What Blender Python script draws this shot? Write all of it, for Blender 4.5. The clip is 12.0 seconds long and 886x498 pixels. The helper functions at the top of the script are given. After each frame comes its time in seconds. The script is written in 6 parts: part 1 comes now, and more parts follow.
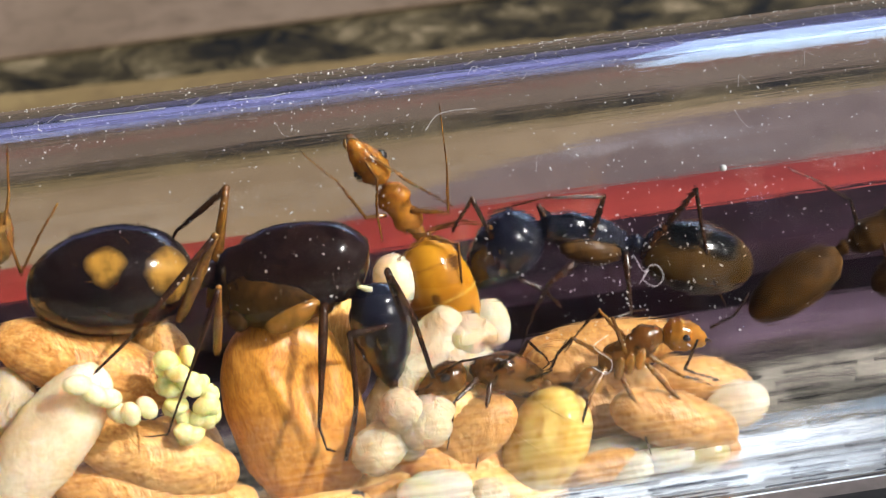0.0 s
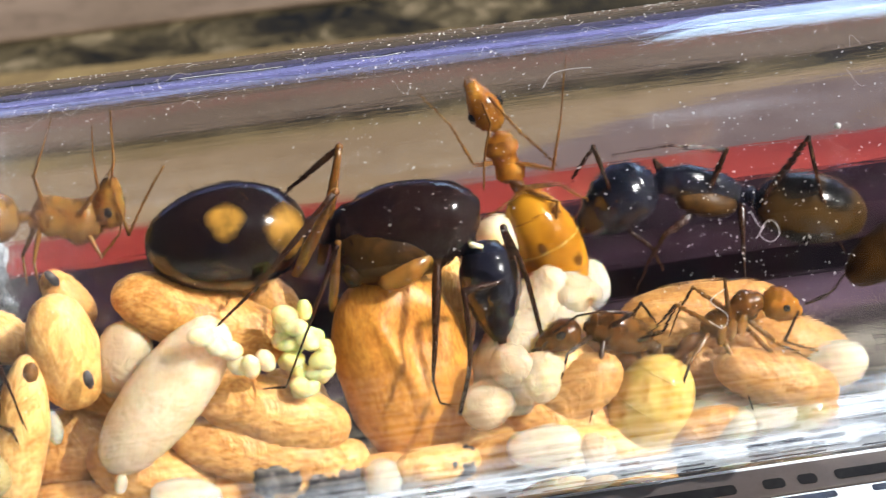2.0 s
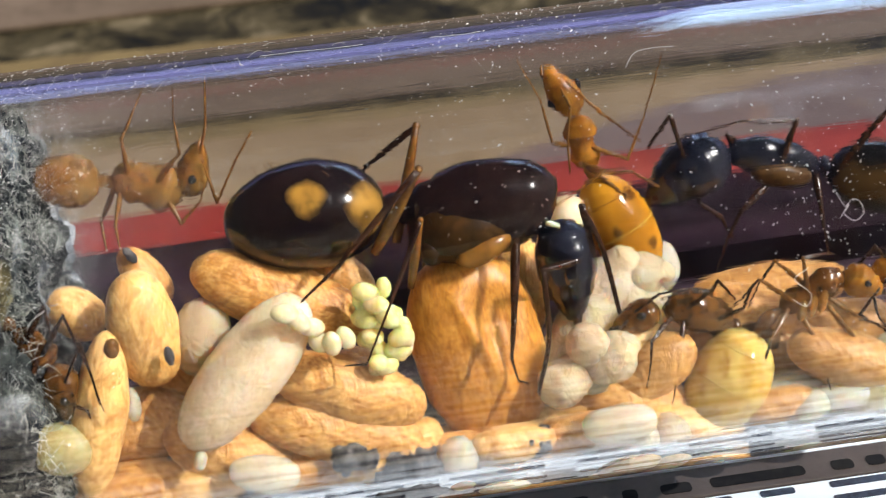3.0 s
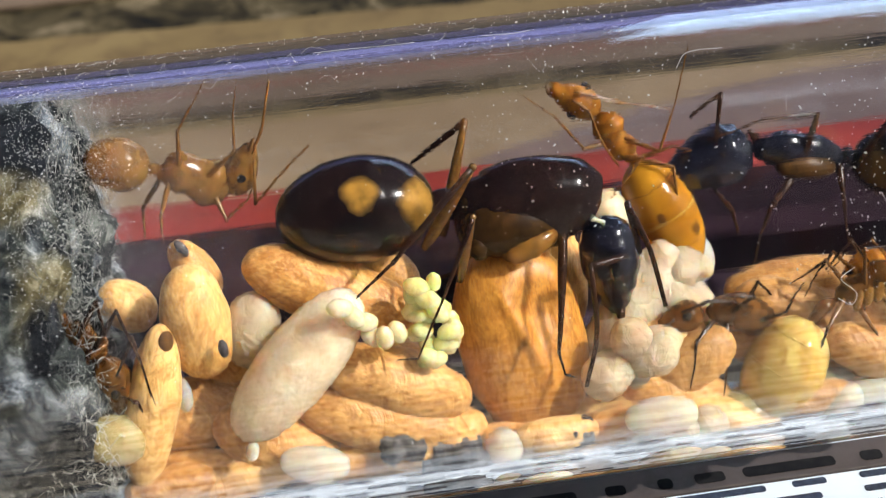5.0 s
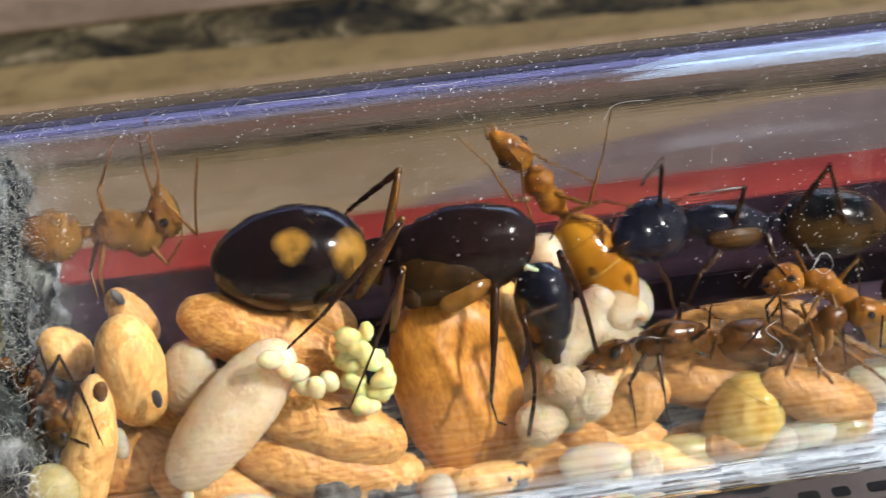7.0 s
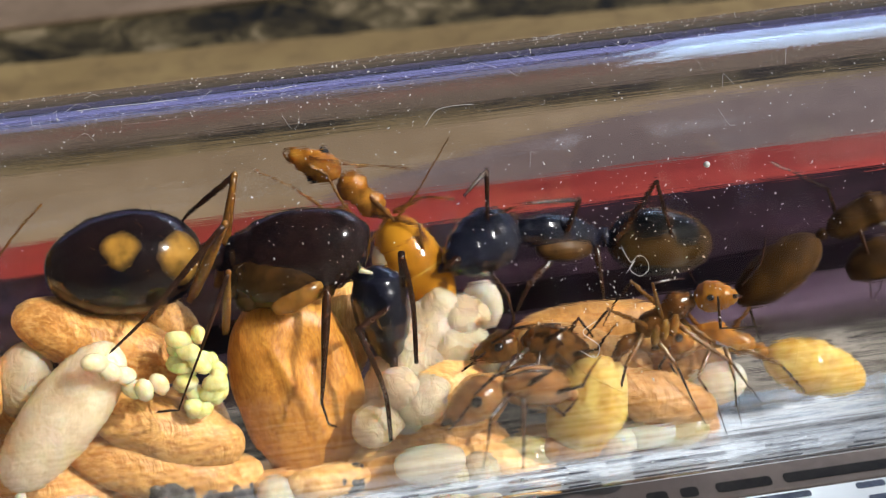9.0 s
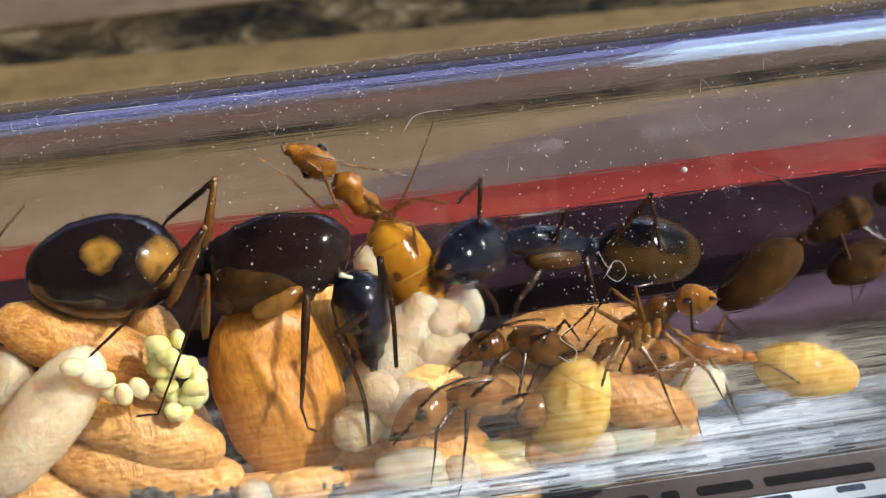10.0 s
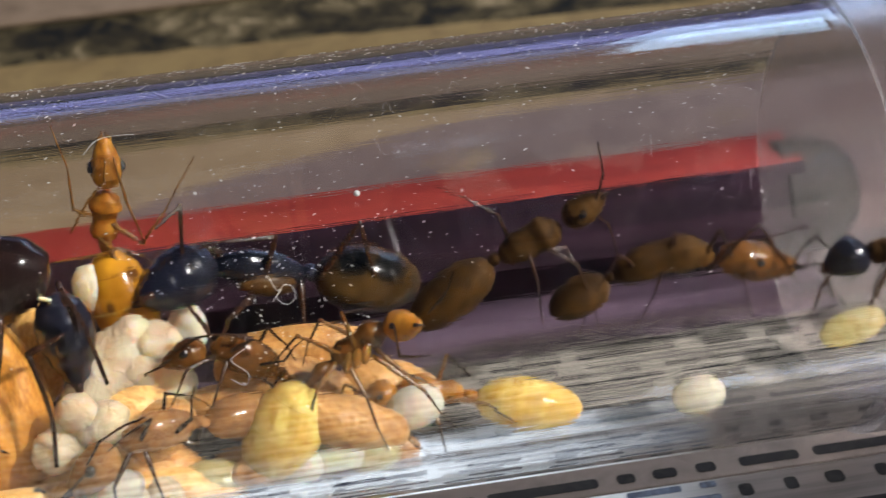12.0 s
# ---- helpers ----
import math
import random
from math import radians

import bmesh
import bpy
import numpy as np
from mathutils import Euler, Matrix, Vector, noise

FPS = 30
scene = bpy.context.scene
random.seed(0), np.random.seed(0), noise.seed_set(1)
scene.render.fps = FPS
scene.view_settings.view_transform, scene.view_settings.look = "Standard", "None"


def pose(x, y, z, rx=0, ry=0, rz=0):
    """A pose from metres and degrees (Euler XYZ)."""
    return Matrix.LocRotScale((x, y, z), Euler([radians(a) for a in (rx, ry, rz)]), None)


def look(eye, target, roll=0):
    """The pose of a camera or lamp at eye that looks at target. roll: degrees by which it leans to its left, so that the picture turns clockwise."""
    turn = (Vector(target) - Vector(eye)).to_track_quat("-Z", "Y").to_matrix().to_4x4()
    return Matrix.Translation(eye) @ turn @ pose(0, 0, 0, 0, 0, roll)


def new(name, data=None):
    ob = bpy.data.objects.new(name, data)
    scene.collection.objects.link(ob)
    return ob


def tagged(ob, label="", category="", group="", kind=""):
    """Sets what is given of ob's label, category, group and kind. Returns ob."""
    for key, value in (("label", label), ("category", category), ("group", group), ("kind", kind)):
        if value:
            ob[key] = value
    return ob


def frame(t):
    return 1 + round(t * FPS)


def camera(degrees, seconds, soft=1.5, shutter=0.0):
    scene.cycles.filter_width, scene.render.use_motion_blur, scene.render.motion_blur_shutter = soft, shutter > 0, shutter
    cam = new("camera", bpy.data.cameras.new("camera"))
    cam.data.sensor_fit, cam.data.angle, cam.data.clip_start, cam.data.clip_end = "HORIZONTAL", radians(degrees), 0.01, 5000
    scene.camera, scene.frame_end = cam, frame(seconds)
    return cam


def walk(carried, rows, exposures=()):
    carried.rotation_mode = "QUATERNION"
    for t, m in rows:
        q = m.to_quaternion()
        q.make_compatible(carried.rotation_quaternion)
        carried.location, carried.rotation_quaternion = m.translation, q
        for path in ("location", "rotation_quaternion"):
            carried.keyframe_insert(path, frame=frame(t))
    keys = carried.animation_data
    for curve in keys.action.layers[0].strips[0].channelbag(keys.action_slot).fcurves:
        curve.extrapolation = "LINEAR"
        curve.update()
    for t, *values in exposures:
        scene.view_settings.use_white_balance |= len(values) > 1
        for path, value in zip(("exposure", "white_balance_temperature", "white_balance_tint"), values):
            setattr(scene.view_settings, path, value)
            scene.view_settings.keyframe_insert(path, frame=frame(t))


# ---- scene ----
# Lengths below are millimetres; MM turns them into metres.
MM = 0.001
cam = camera(32, 12.0, soft=0.6, shutter=0.5)
cam.data.dof.use_dof, cam.data.dof.focus_distance, cam.data.dof.aperture_fstop = True, 0.0503, 120.0
# seconds, x, y, z of the eye, yaw, pitch, roll
PATH = [
    (0, 0.000, -43.651, 35.885, -4.808, -30.721, -5.497),
    (0.5, -0.392, -43.828, 35.846, -4.713, -30.706, -5.500),
    (1, -1.304, -44.106, 35.678, -4.596, -30.739, -5.532),
    (1.5, -2.018, -44.248, 35.602, -4.445, -30.826, -5.600),
    (2, -3.301, -44.423, 35.625, -4.268, -31.008, -5.534),
    (2.5, -4.689, -44.584, 35.515, -4.300, -31.081, -5.355),
    (3, -5.994, -44.420, 35.473, -4.486, -31.260, -5.179),
    (5, -8.711, -44.238, 36.846, -6.079, -32.601, -3.958),
    (5.5, -8.408, -44.025, 37.566, -6.336, -32.766, -3.868),
    (6, -7.963, -43.807, 37.998, -6.484, -32.926, -3.890),
    (6.5, -7.391, -43.808, 38.242, -6.302, -32.915, -4.033),
    (7, -6.211, -44.104, 38.307, -5.795, -32.617, -4.223),
    (7.5, -3.485, -44.762, 38.236, -5.494, -32.408, -4.385),
    (9.5, -0.245, -45.294, 38.224, -5.340, -32.562, -4.657),
    (10, 0.276, -45.381, 38.400, -5.230, -32.557, -4.651),
    (10.5, 1.271, -45.506, 38.525, -5.146, -32.431, -4.761),
    (11, 3.558, -45.682, 38.387, -5.062, -32.465, -4.797),
    (11.5, 7.429, -46.173, 38.269, -5.222, -32.531, -4.696),
    (12, 10.155, -46.722, 38.465, -5.502, -32.488, -4.799),
]
EXPOSURE = [(0.0, 0.25), (1.0, 0.34), (2.0, 0.40), (2.5, 0.25), (3.2, 0.05), (5.0, 0.06), (6.5, -0.06), (9.5, -0.06), (11.0, -0.10), (12.0, -0.12)]
walk(cam, [(t, pose(x * MM, y * MM, z * MM, 90 + pitch, 0, yaw) @ pose(0, 0, 0, 0, 0, roll)) for t, x, y, z, yaw, pitch, roll in PATH], EXPOSURE)

# ---- light ----
SUN_FROM = Vector((0.64, -0.36, 0.68))
world = bpy.data.worlds.new("sky")
scene.world = world
world.use_nodes = True
nt = world.node_tree
sky = nt.nodes.new("ShaderNodeTexSky")
sky.sky_type, sky.sun_disc = "NISHITA", False
sky.sun_elevation = math.asin(SUN_FROM.normalized().z)
sky.sun_rotation = math.atan2(SUN_FROM.x, SUN_FROM.y)
nt.links.new(sky.outputs[0], nt.nodes["Background"].inputs[0])
nt.nodes["Background"].inputs[1].default_value = 0.006
sun = new("sun", bpy.data.lights.new("sun", "SUN"))
sun.data.energy, sun.data.angle, sun.data.color = 4.0, radians(0.6), (1.0, 0.97, 0.93)
sun.matrix_world = look(SUN_FROM * 0.5, (0, 0, 0))
# daylight in the window beyond the table: the sky above, dimmer violet shade below it
for name_, high, wide_, deep, power, tint, aside in (("window_sky", 0.78, 1.0, 0.32, 3.6, (0.50, 0.72, 1.0), 0.82), ("window_shade", 0.55, 3.0, 0.16, 1.15, (0.50, 0.56, 1.0), 0.3), ("window_shade", 0.33, 3.0, 0.18, 0.85, (0.44, 0.42, 1.0), 0.3)):
    pane = new(name_, bpy.data.lights.new(name_, "AREA"))
    pane.data.shape, pane.data.size, pane.data.size_y = "RECTANGLE", wide_, deep
    pane.data.energy, pane.data.color = power, tint
    pane.matrix_world = look((aside, 1.25, high), (0, 0, 0))


# ---- materials ----
def shader(name, rough=0.5, metal=0.0, ior=1.5, coat=0.0, sss=0.0, radius=0.5, trans=0.0, spec=0.5):
    m = bpy.data.materials.new(name)
    m.use_nodes = True
    b = m.node_tree.nodes["Principled BSDF"]
    b.inputs["Roughness"].default_value = rough
    b.inputs["Metallic"].default_value = metal
    b.inputs["IOR"].default_value = ior
    b.inputs["Coat Weight"].default_value = coat
    b.inputs["Coat Roughness"].default_value = 0.08
    b.inputs["Transmission Weight"].default_value = trans
    b.inputs["Specular IOR Level"].default_value = spec
    if sss:
        b.inputs["Subsurface Weight"].default_value = sss
        b.inputs["Subsurface Radius"].default_value = (1.0, 0.6, 0.3)
        b.inputs["Subsurface Scale"].default_value = radius * MM
    return m, m.node_tree, b


def coords(tree, scale=(1, 1, 1), kind="Object"):
    c = tree.nodes.new("ShaderNodeTexCoord")
    mp = tree.nodes.new("ShaderNodeMapping")
    mp.inputs["Scale"].default_value = scale
    tree.links.new(c.outputs[kind], mp.inputs[0])
    return mp.outputs[0]


def noise_tex(tree, vec, per_mm, detail=4.0, rough=0.6, distort=0.0):
    n = tree.nodes.new("ShaderNodeTexNoise")
    n.inputs["Scale"].default_value = per_mm * 1000
    n.inputs["Detail"].default_value = detail
    n.inputs["Roughness"].default_value = rough
    n.inputs["Distortion"].default_value = distort
    tree.links.new(vec, n.inputs["Vector"])
    return n.outputs["Fac"]


def ramp(tree, fac, stops):
    r = tree.nodes.new("ShaderNodeValToRGB")
    while len(r.color_ramp.elements) < len(stops):
        r.color_ramp.elements.new(0.5)
    for e, (at, col) in zip(r.color_ramp.elements, stops):
        e.position, e.color = at, (*col, 1)
    tree.links.new(fac, r.inputs[0])
    return r.outputs[0]


def mix(tree, fac, a, b, mode="MIX"):
    m = tree.nodes.new("ShaderNodeMix")
    m.data_type, m.blend_type = "RGBA", mode
    if isinstance(fac, float):
        m.inputs[0].default_value = fac
    else:
        tree.links.new(fac, m.inputs[0])
    for k, c in ((6, a), (7, b)):
        if isinstance(c, tuple):
            m.inputs[k].default_value = (*c, 1)
        else:
            tree.links.new(c, m.inputs[k])
    return m.outputs[2]


def bump(tree, b, fac, depth_mm, strength=1.0):
    n = tree.nodes.new("ShaderNodeBump")
    n.inputs["Distance"].default_value = depth_mm * MM
    n.inputs["Strength"].default_value = strength
    tree.links.new(fac, n.inputs["Height"])
    tree.links.new(n.outputs[0], b.inputs["Normal"])


def two_scale(name, a, b_col, c, per_mm, fine_mm, relief=0.02, stretch=(1, 1, 1), fold=0.0, **kw):
    """A surface with large blotches from a to b and a fine grain towards c; fold: the depth of its larger wrinkles."""
    m, t, b = shader(name, **kw)
    v = coords(t, stretch)
    wide = noise_tex(t, v, per_mm, 3, 0.55, 0.4)
    big = ramp(t, wide, [(0.35, a), (0.65, b_col)])
    fine = noise_tex(t, v, fine_mm, 6, 0.65, 0.5)
    col = mix(t, ramp(t, fine, [(0.45, (0, 0, 0)), (0.75, (1, 1, 1))]), big, c)
    t.links.new(col, b.inputs["Base Color"])
    if fold:
        w = noise_tex(t, v, fine_mm * 0.35, 2, 0.5, 1.6)
        n = t.nodes.new("ShaderNodeBump")
        n.inputs["Distance"].default_value = fold * MM
        t.links.new(w, n.inputs["Height"])
        bump(t, b, fine, relief)
        t.links.new(n.outputs[0], b.inputs["Normal"].links[0].from_node.inputs["Normal"])
    else:
        bump(t, b, fine, relief)
    rough = t.nodes.new("ShaderNodeMapRange")
    base = b.inputs["Roughness"].default_value
    rough.inputs["To Min"].default_value, rough.inputs["To Max"].default_value = base * 0.8, min(1.0, base * 1.3)
    t.links.new(fine, rough.inputs["Value"])
    t.links.new(rough.outputs[0], b.inputs["Roughness"])
    return m


GLASS, gt, gb = shader("clear_glass", rough=0.0, ior=1.56, trans=1.0)
gb.inputs["Base Color"].default_value = (0.98, 0.985, 0.99, 1)
gw = noise_tex(gt, coords(gt, (0.035, 1, 1)), 1.3, 5, 0.7)
bump(gt, gb, gw, 0.005)
PLASTIC, pt_, pb_ = shader("clear_plastic", rough=0.18, ior=1.3, trans=0.97)
pb_.inputs["Base Color"].default_value = (0.80, 0.73, 0.73, 1)
bump(pt_, pb_, noise_tex(pt_, coords(pt_), 0.3, 2), 0.1)


def silk(name, dark, mid, pale, crease=0.05, rough=0.42, trans=0.0, spec=0.35):
    """Papery cocoon silk: broad blotches, small specks, matted threads in two directions, soft creases, and dark lines
    painted as crease shade.
    """
    m, t, b = shader(name, rough=rough, sss=0.35, radius=0.3, trans=trans, spec=spec)
    v = coords(t)
    wide = noise_tex(t, v, 0.33, 3, 0.55, 0.7)
    col = ramp(t, wide, [(0.32, dark), (0.50, mid), (0.68, pale)])
    info = t.nodes.new("ShaderNodeObjectInfo")
    shade = t.nodes.new("ShaderNodeMapRange")
    shade.inputs["To Min"].default_value, shade.inputs["To Max"].default_value = 0.0, 0.5
    t.links.new(info.outputs["Random"], shade.inputs["Value"])
    col = mix(t, shade.outputs[0], col, pale)
    spots = noise_tex(t, v, 2.6, 5, 0.7, 0.3)
    col = mix(t, ramp(t, spots, [(0.52, (0, 0, 0)), (0.74, (0.75, 0.75, 0.75))]), col, dark)
    thread = noise_tex(t, coords(t, (0.12, 1, 1)), 7.0, 4, 0.6, 0.6)
    turned = t.nodes.new("ShaderNodeMapping")
    turned.inputs["Rotation"].default_value = (0.6, 0.5, 0.9)
    t.links.new(v, turned.inputs[0])
    squeeze = t.nodes.new("ShaderNodeMapping")
    squeeze.inputs["Scale"].default_value = (0.12, 1, 1)
    t.links.new(turned.outputs[0], squeeze.inputs[0])
    cross = noise_tex(t, squeeze.outputs[0], 6.0, 4, 0.6, 0.6)
    both = mix(t, 0.5, thread, cross)
    col = mix(t, ramp(t, both, [(0.49, (0, 0, 0)), (0.58, (0.7, 0.7, 0.7))]), col, pale)
    col = mix(t, ramp(t, both, [(0.38, (0.8, 0.8, 0.8)), (0.47, (0, 0, 0))]), col, dark)
    # thin dark lines painted as shade in finer creases, without relief
    lines = ramp(t, noise_tex(t, coords(t, (0.55, 1, 1)), 0.75, 4, 0.6, 1.6), [(0.465, (0, 0, 0)), (0.50, (1, 1, 1)), (0.535, (0, 0, 0))])
    crease_shade = mix(t, 0.55, (0.0, 0.0, 0.0), lines)
    col = mix(t, crease_shade, col, dark)
    t.links.new(col, b.inputs["Base Color"])
    folds = noise_tex(t, v, 0.8, 3, 0.55, 1.2)
    low = t.nodes.new("ShaderNodeBump")
    low.inputs["Distance"].default_value = crease * 3.5 * MM
    t.links.new(folds, low.inputs["Height"])
    bump(t, b, both, crease * 1.1)
    t.links.new(low.outputs[0], b.inputs["Normal"].links[0].from_node.inputs["Normal"])
    return m


COCOON = silk("cocoon_silk", (0.30, 0.115, 0.020), (0.53, 0.245, 0.056), (0.73, 0.425, 0.145), 0.05)
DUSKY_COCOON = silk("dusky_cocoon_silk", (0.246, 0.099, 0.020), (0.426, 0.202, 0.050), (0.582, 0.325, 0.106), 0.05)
PALE_COCOON = silk("pale_cocoon_silk", (0.44, 0.19, 0.035), (0.67, 0.36, 0.095), (0.84, 0.55, 0.215), 0.04)
HUSK = silk("husk_silk", (0.315, 0.110, 0.013), (0.493, 0.205, 0.028), (0.630, 0.299, 0.055), 0.022, 0.38)
LARVA = two_scale("larva_skin", (0.76, 0.60, 0.39), (0.89, 0.76, 0.56), (0.66, 0.49, 0.29), 0.9, 5.0, 0.04, fold=0.05, rough=0.14, spec=1.0, sss=1.0, radius=0.9, trans=0.08)
def wet_skin():
    """Milky, wet larval skin whose small swellings each catch the light."""
    m, t, b = shader("wet_larva_skin", rough=0.06, ior=1.37, spec=1.0, sss=0.9, radius=1.1, trans=0.36)
    v = coords(t)
    t.links.new(ramp(t, noise_tex(t, v, 0.5, 3), [(0.35, (0.60, 0.46, 0.30)), (0.65, (0.84, 0.71, 0.51))]), b.inputs["Base Color"])
    bump(t, b, noise_tex(t, v, 1.9, 3, 0.5, 0.8), 0.22)
    return m


WET_LARVA = wet_skin()
CLEAR_LARVA = two_scale("clear_larva_skin", (0.86, 0.77, 0.60), (0.95, 0.90, 0.78), (0.76, 0.65, 0.47), 1.2, 4.0, 0.02, fold=0.03, rough=0.07, ior=1.36, spec=0.8, sss=0.9, radius=0.8, trans=0.55)
YELLOW_LARVA = two_scale("yellow_skin", (0.78, 0.64, 0.27), (0.90, 0.80, 0.46), (0.58, 0.42, 0.11), 0.7, 2.4, 0.01, rough=0.12, spec=0.8, sss=0.6, radius=0.6, trans=0.6)
PALE_EGG = two_scale("pale_egg_shell", (0.88, 0.75, 0.46), (0.95, 0.86, 0.62), (0.76, 0.60, 0.32), 1.6, 4.0, 0.006, rough=0.08, ior=1.38, spec=0.9, sss=0.8, radius=0.5, trans=0.3)
EGG = two_scale("egg_shell", (0.88, 0.78, 0.30), (0.95, 0.89, 0.52), (0.76, 0.62, 0.19), 1.6, 4.0, 0.006, rough=0.07, ior=1.38, spec=1.0, sss=0.9, radius=0.45, trans=0.2)
# slight blue in the base stands in for reflected sky
BLACK = two_scale("black_chitin", (0.004, 0.005, 0.010), (0.008, 0.009, 0.018), (0.014, 0.014, 0.022), 0.7, 6.0, 0.004, rough=0.17, coat=0.5)
BROWN = two_scale("brown_chitin", (0.005, 0.0028, 0.0032), (0.012, 0.0052, 0.0045), (0.020, 0.009, 0.006), 0.4, 3.0, 0.003, rough=0.13)
SIDE = two_scale("side_chitin", (0.020, 0.009, 0.002), (0.046, 0.021, 0.0045), (0.010, 0.004, 0.0015), 0.8, 3.0, 0.004, rough=0.2, spec=0.3)
UMBER = two_scale("umber_chitin", (0.022, 0.009, 0.003), (0.050, 0.021, 0.005), (0.012, 0.005, 0.002), 0.5, 3.0, 0.003, rough=0.25)
AMBER = two_scale("amber_chitin", (0.34, 0.130, 0.013), (0.54, 0.235, 0.028), (0.15, 0.05, 0.007), 0.9, 3.0, 0.008, rough=0.13, sss=0.5, radius=0.4, trans=0.38)
CALLOW = two_scale("callow_chitin", (0.42, 0.20, 0.035), (0.62, 0.34, 0.085), (0.22, 0.09, 0.016), 0.9, 3.0, 0.008, rough=0.12, ior=1.4, sss=0.4, radius=0.3, trans=0.7)
HIP = two_scale("hip_chitin", (0.045, 0.020, 0.004), (0.085, 0.040, 0.008), (0.02, 0.008, 0.002), 0.9, 3.0, 0.004, rough=0.35, spec=0.2)
AMBER_PATCH = two_scale("pale_amber", (0.26, 0.115, 0.018), (0.42, 0.20, 0.036), (0.085, 0.036, 0.008), 0.9, 3.0, 0.004, rough=0.18, sss=0.4, radius=0.4, trans=0.3)
RUST = two_scale("rust_chitin", (0.15, 0.056, 0.011), (0.28, 0.12, 0.024), (0.06, 0.020, 0.005), 0.8, 3.0, 0.008, rough=0.15, sss=0.3, radius=0.3, trans=0.5)
DUN = two_scale("dun_chitin", (0.30, 0.13, 0.036), (0.46, 0.23, 0.075), (0.16, 0.062, 0.018), 0.8, 3.0, 0.008, rough=0.14, sss=0.4, radius=0.4, trans=0.4)
OLIVE = two_scale("olive_chitin", (0.024, 0.010, 0.0015), (0.070, 0.031, 0.005), (0.012, 0.005, 0.001), 0.8, 2.5, 0.01, rough=0.6, spec=0.08)
GOLD = two_scale("golden_membrane", (0.50, 0.22, 0.010), (0.68, 0.36, 0.026), (0.34, 0.12, 0.007), 0.6, 3.0, 0.004, rough=0.07, ior=1.4, sss=0.6, radius=0.8, trans=0.4)
HONEY = two_scale("honey_membrane", (0.70, 0.44, 0.075), (0.90, 0.70, 0.24), (0.42, 0.20, 0.02), 0.6, 2.0, 0.006, rough=0.07, ior=1.38, spec=0.9, sss=0.8, radius=0.8, trans=0.3)
LEG = two_scale("leg_chitin", (0.018, 0.006, 0.003), (0.042, 0.015, 0.005), (0.010, 0.004, 0.002), 0.6, 4.0, 0.002, rough=0.2)
FEMUR = two_scale("femur_chitin", (0.15, 0.062, 0.011), (0.27, 0.125, 0.024), (0.07, 0.026, 0.007), 0.6, 4.0, 0.003, rough=0.2, sss=0.4, radius=0.25, trans=0.3)
EYE, et, eb = shader("eye", rough=0.2, coat=1.0)
eb.inputs["Base Color"].default_value = (0.008, 0.006, 0.006, 1)
def mottle(name, stops, per_mm, relief, stretch=(1, 1, 1), **kw):
    """Sharp patches of several colours with ragged edges."""
    m, t, b = shader(name, **kw)
    v = coords(t, stretch)
    n = noise_tex(t, v, per_mm, 8, 0.68, 0.6)
    t.links.new(ramp(t, n, stops), b.inputs["Base Color"])
    bump(t, b, noise_tex(t, v, per_mm * 4, 5), relief)
    return m


def cotton_mat():
    """Grey-green mouldy cotton with pale, yellowish and black growths of their own shape."""
    m, t, b = shader("mouldy_cotton", rough=0.95, spec=0.2)
    v = coords(t)
    fine = noise_tex(t, v, 0.95, 8, 0.72, 0.8)
    dark = ramp(t, fine, [(0.40, (0.004, 0.005, 0.008)), (0.50, (0.030, 0.036, 0.036)), (0.58, (0.10, 0.11, 0.10)), (0.72, (0.42, 0.44, 0.42))])
    pale = ramp(t, fine, [(0.36, (0.02, 0.026, 0.036)), (0.46, (0.22, 0.25, 0.28)), (0.60, (0.62, 0.66, 0.70))])
    straw = ramp(t, fine, [(0.36, (0.018, 0.016, 0.010)), (0.50, (0.12, 0.10, 0.045)), (0.68, (0.40, 0.36, 0.24))])
    wide = noise_tex(t, v, 0.16, 3, 0.6, 0.8)
    col = mix(t, ramp(t, wide, [(0.50, (0, 0, 0)), (0.62, (1, 1, 1))]), dark, pale)
    # growths of their own: (place, radius) in mm about the plug's foot, with ragged rims
    ragged = t.nodes.new("ShaderNodeTexNoise")
    ragged.inputs["Scale"].default_value, ragged.inputs["Detail"].default_value = 420.0, 6.0
    t.links.new(v, ragged.inputs["Vector"])
    moved = t.nodes.new("ShaderNodeVectorMath")
    moved.operation = "MULTIPLY_ADD"
    moved.inputs[1].default_value = (0.004, 0.004, 0.004)
    t.links.new(ragged.outputs["Color"], moved.inputs[0])
    t.links.new(v, moved.inputs[2])
    black = ramp(t, fine, [(0.42, (0.003, 0.004, 0.007)), (0.60, (0.016, 0.019, 0.026)), (0.76, (0.10, 0.11, 0.13))])
    for growth, spots in ((straw, (((3.6, -5.6, 11.0), 1.5), ((2.6, -3.2, 14.0), 1.6))), (black, (((3.6, -7.0, 6.6), 1.9), ((3.0, -6.2, 4.0), 2.4), ((3.4, -6.2, 10.0), 0.9), ((3.2, -1.6, 14.2), 1.6)))):
        for c, r in spots:
            d = t.nodes.new("ShaderNodeVectorMath")
            d.operation = "DISTANCE"
            t.links.new(moved.outputs[0], d.inputs[0])
            d.inputs[1].default_value = (Vector(c) + Vector((2, 2, 2))) * MM
            f = t.nodes.new("ShaderNodeMapRange")
            f.inputs["From Min"].default_value, f.inputs["From Max"].default_value = r * 1.2 * MM, r * 0.75 * MM
            t.links.new(d.outputs["Value"], f.inputs["Value"])
            col = mix(t, f.outputs[0], col, growth)
    t.links.new(col, b.inputs["Base Color"])
    bump(t, b, fine, 0.5)
    return m


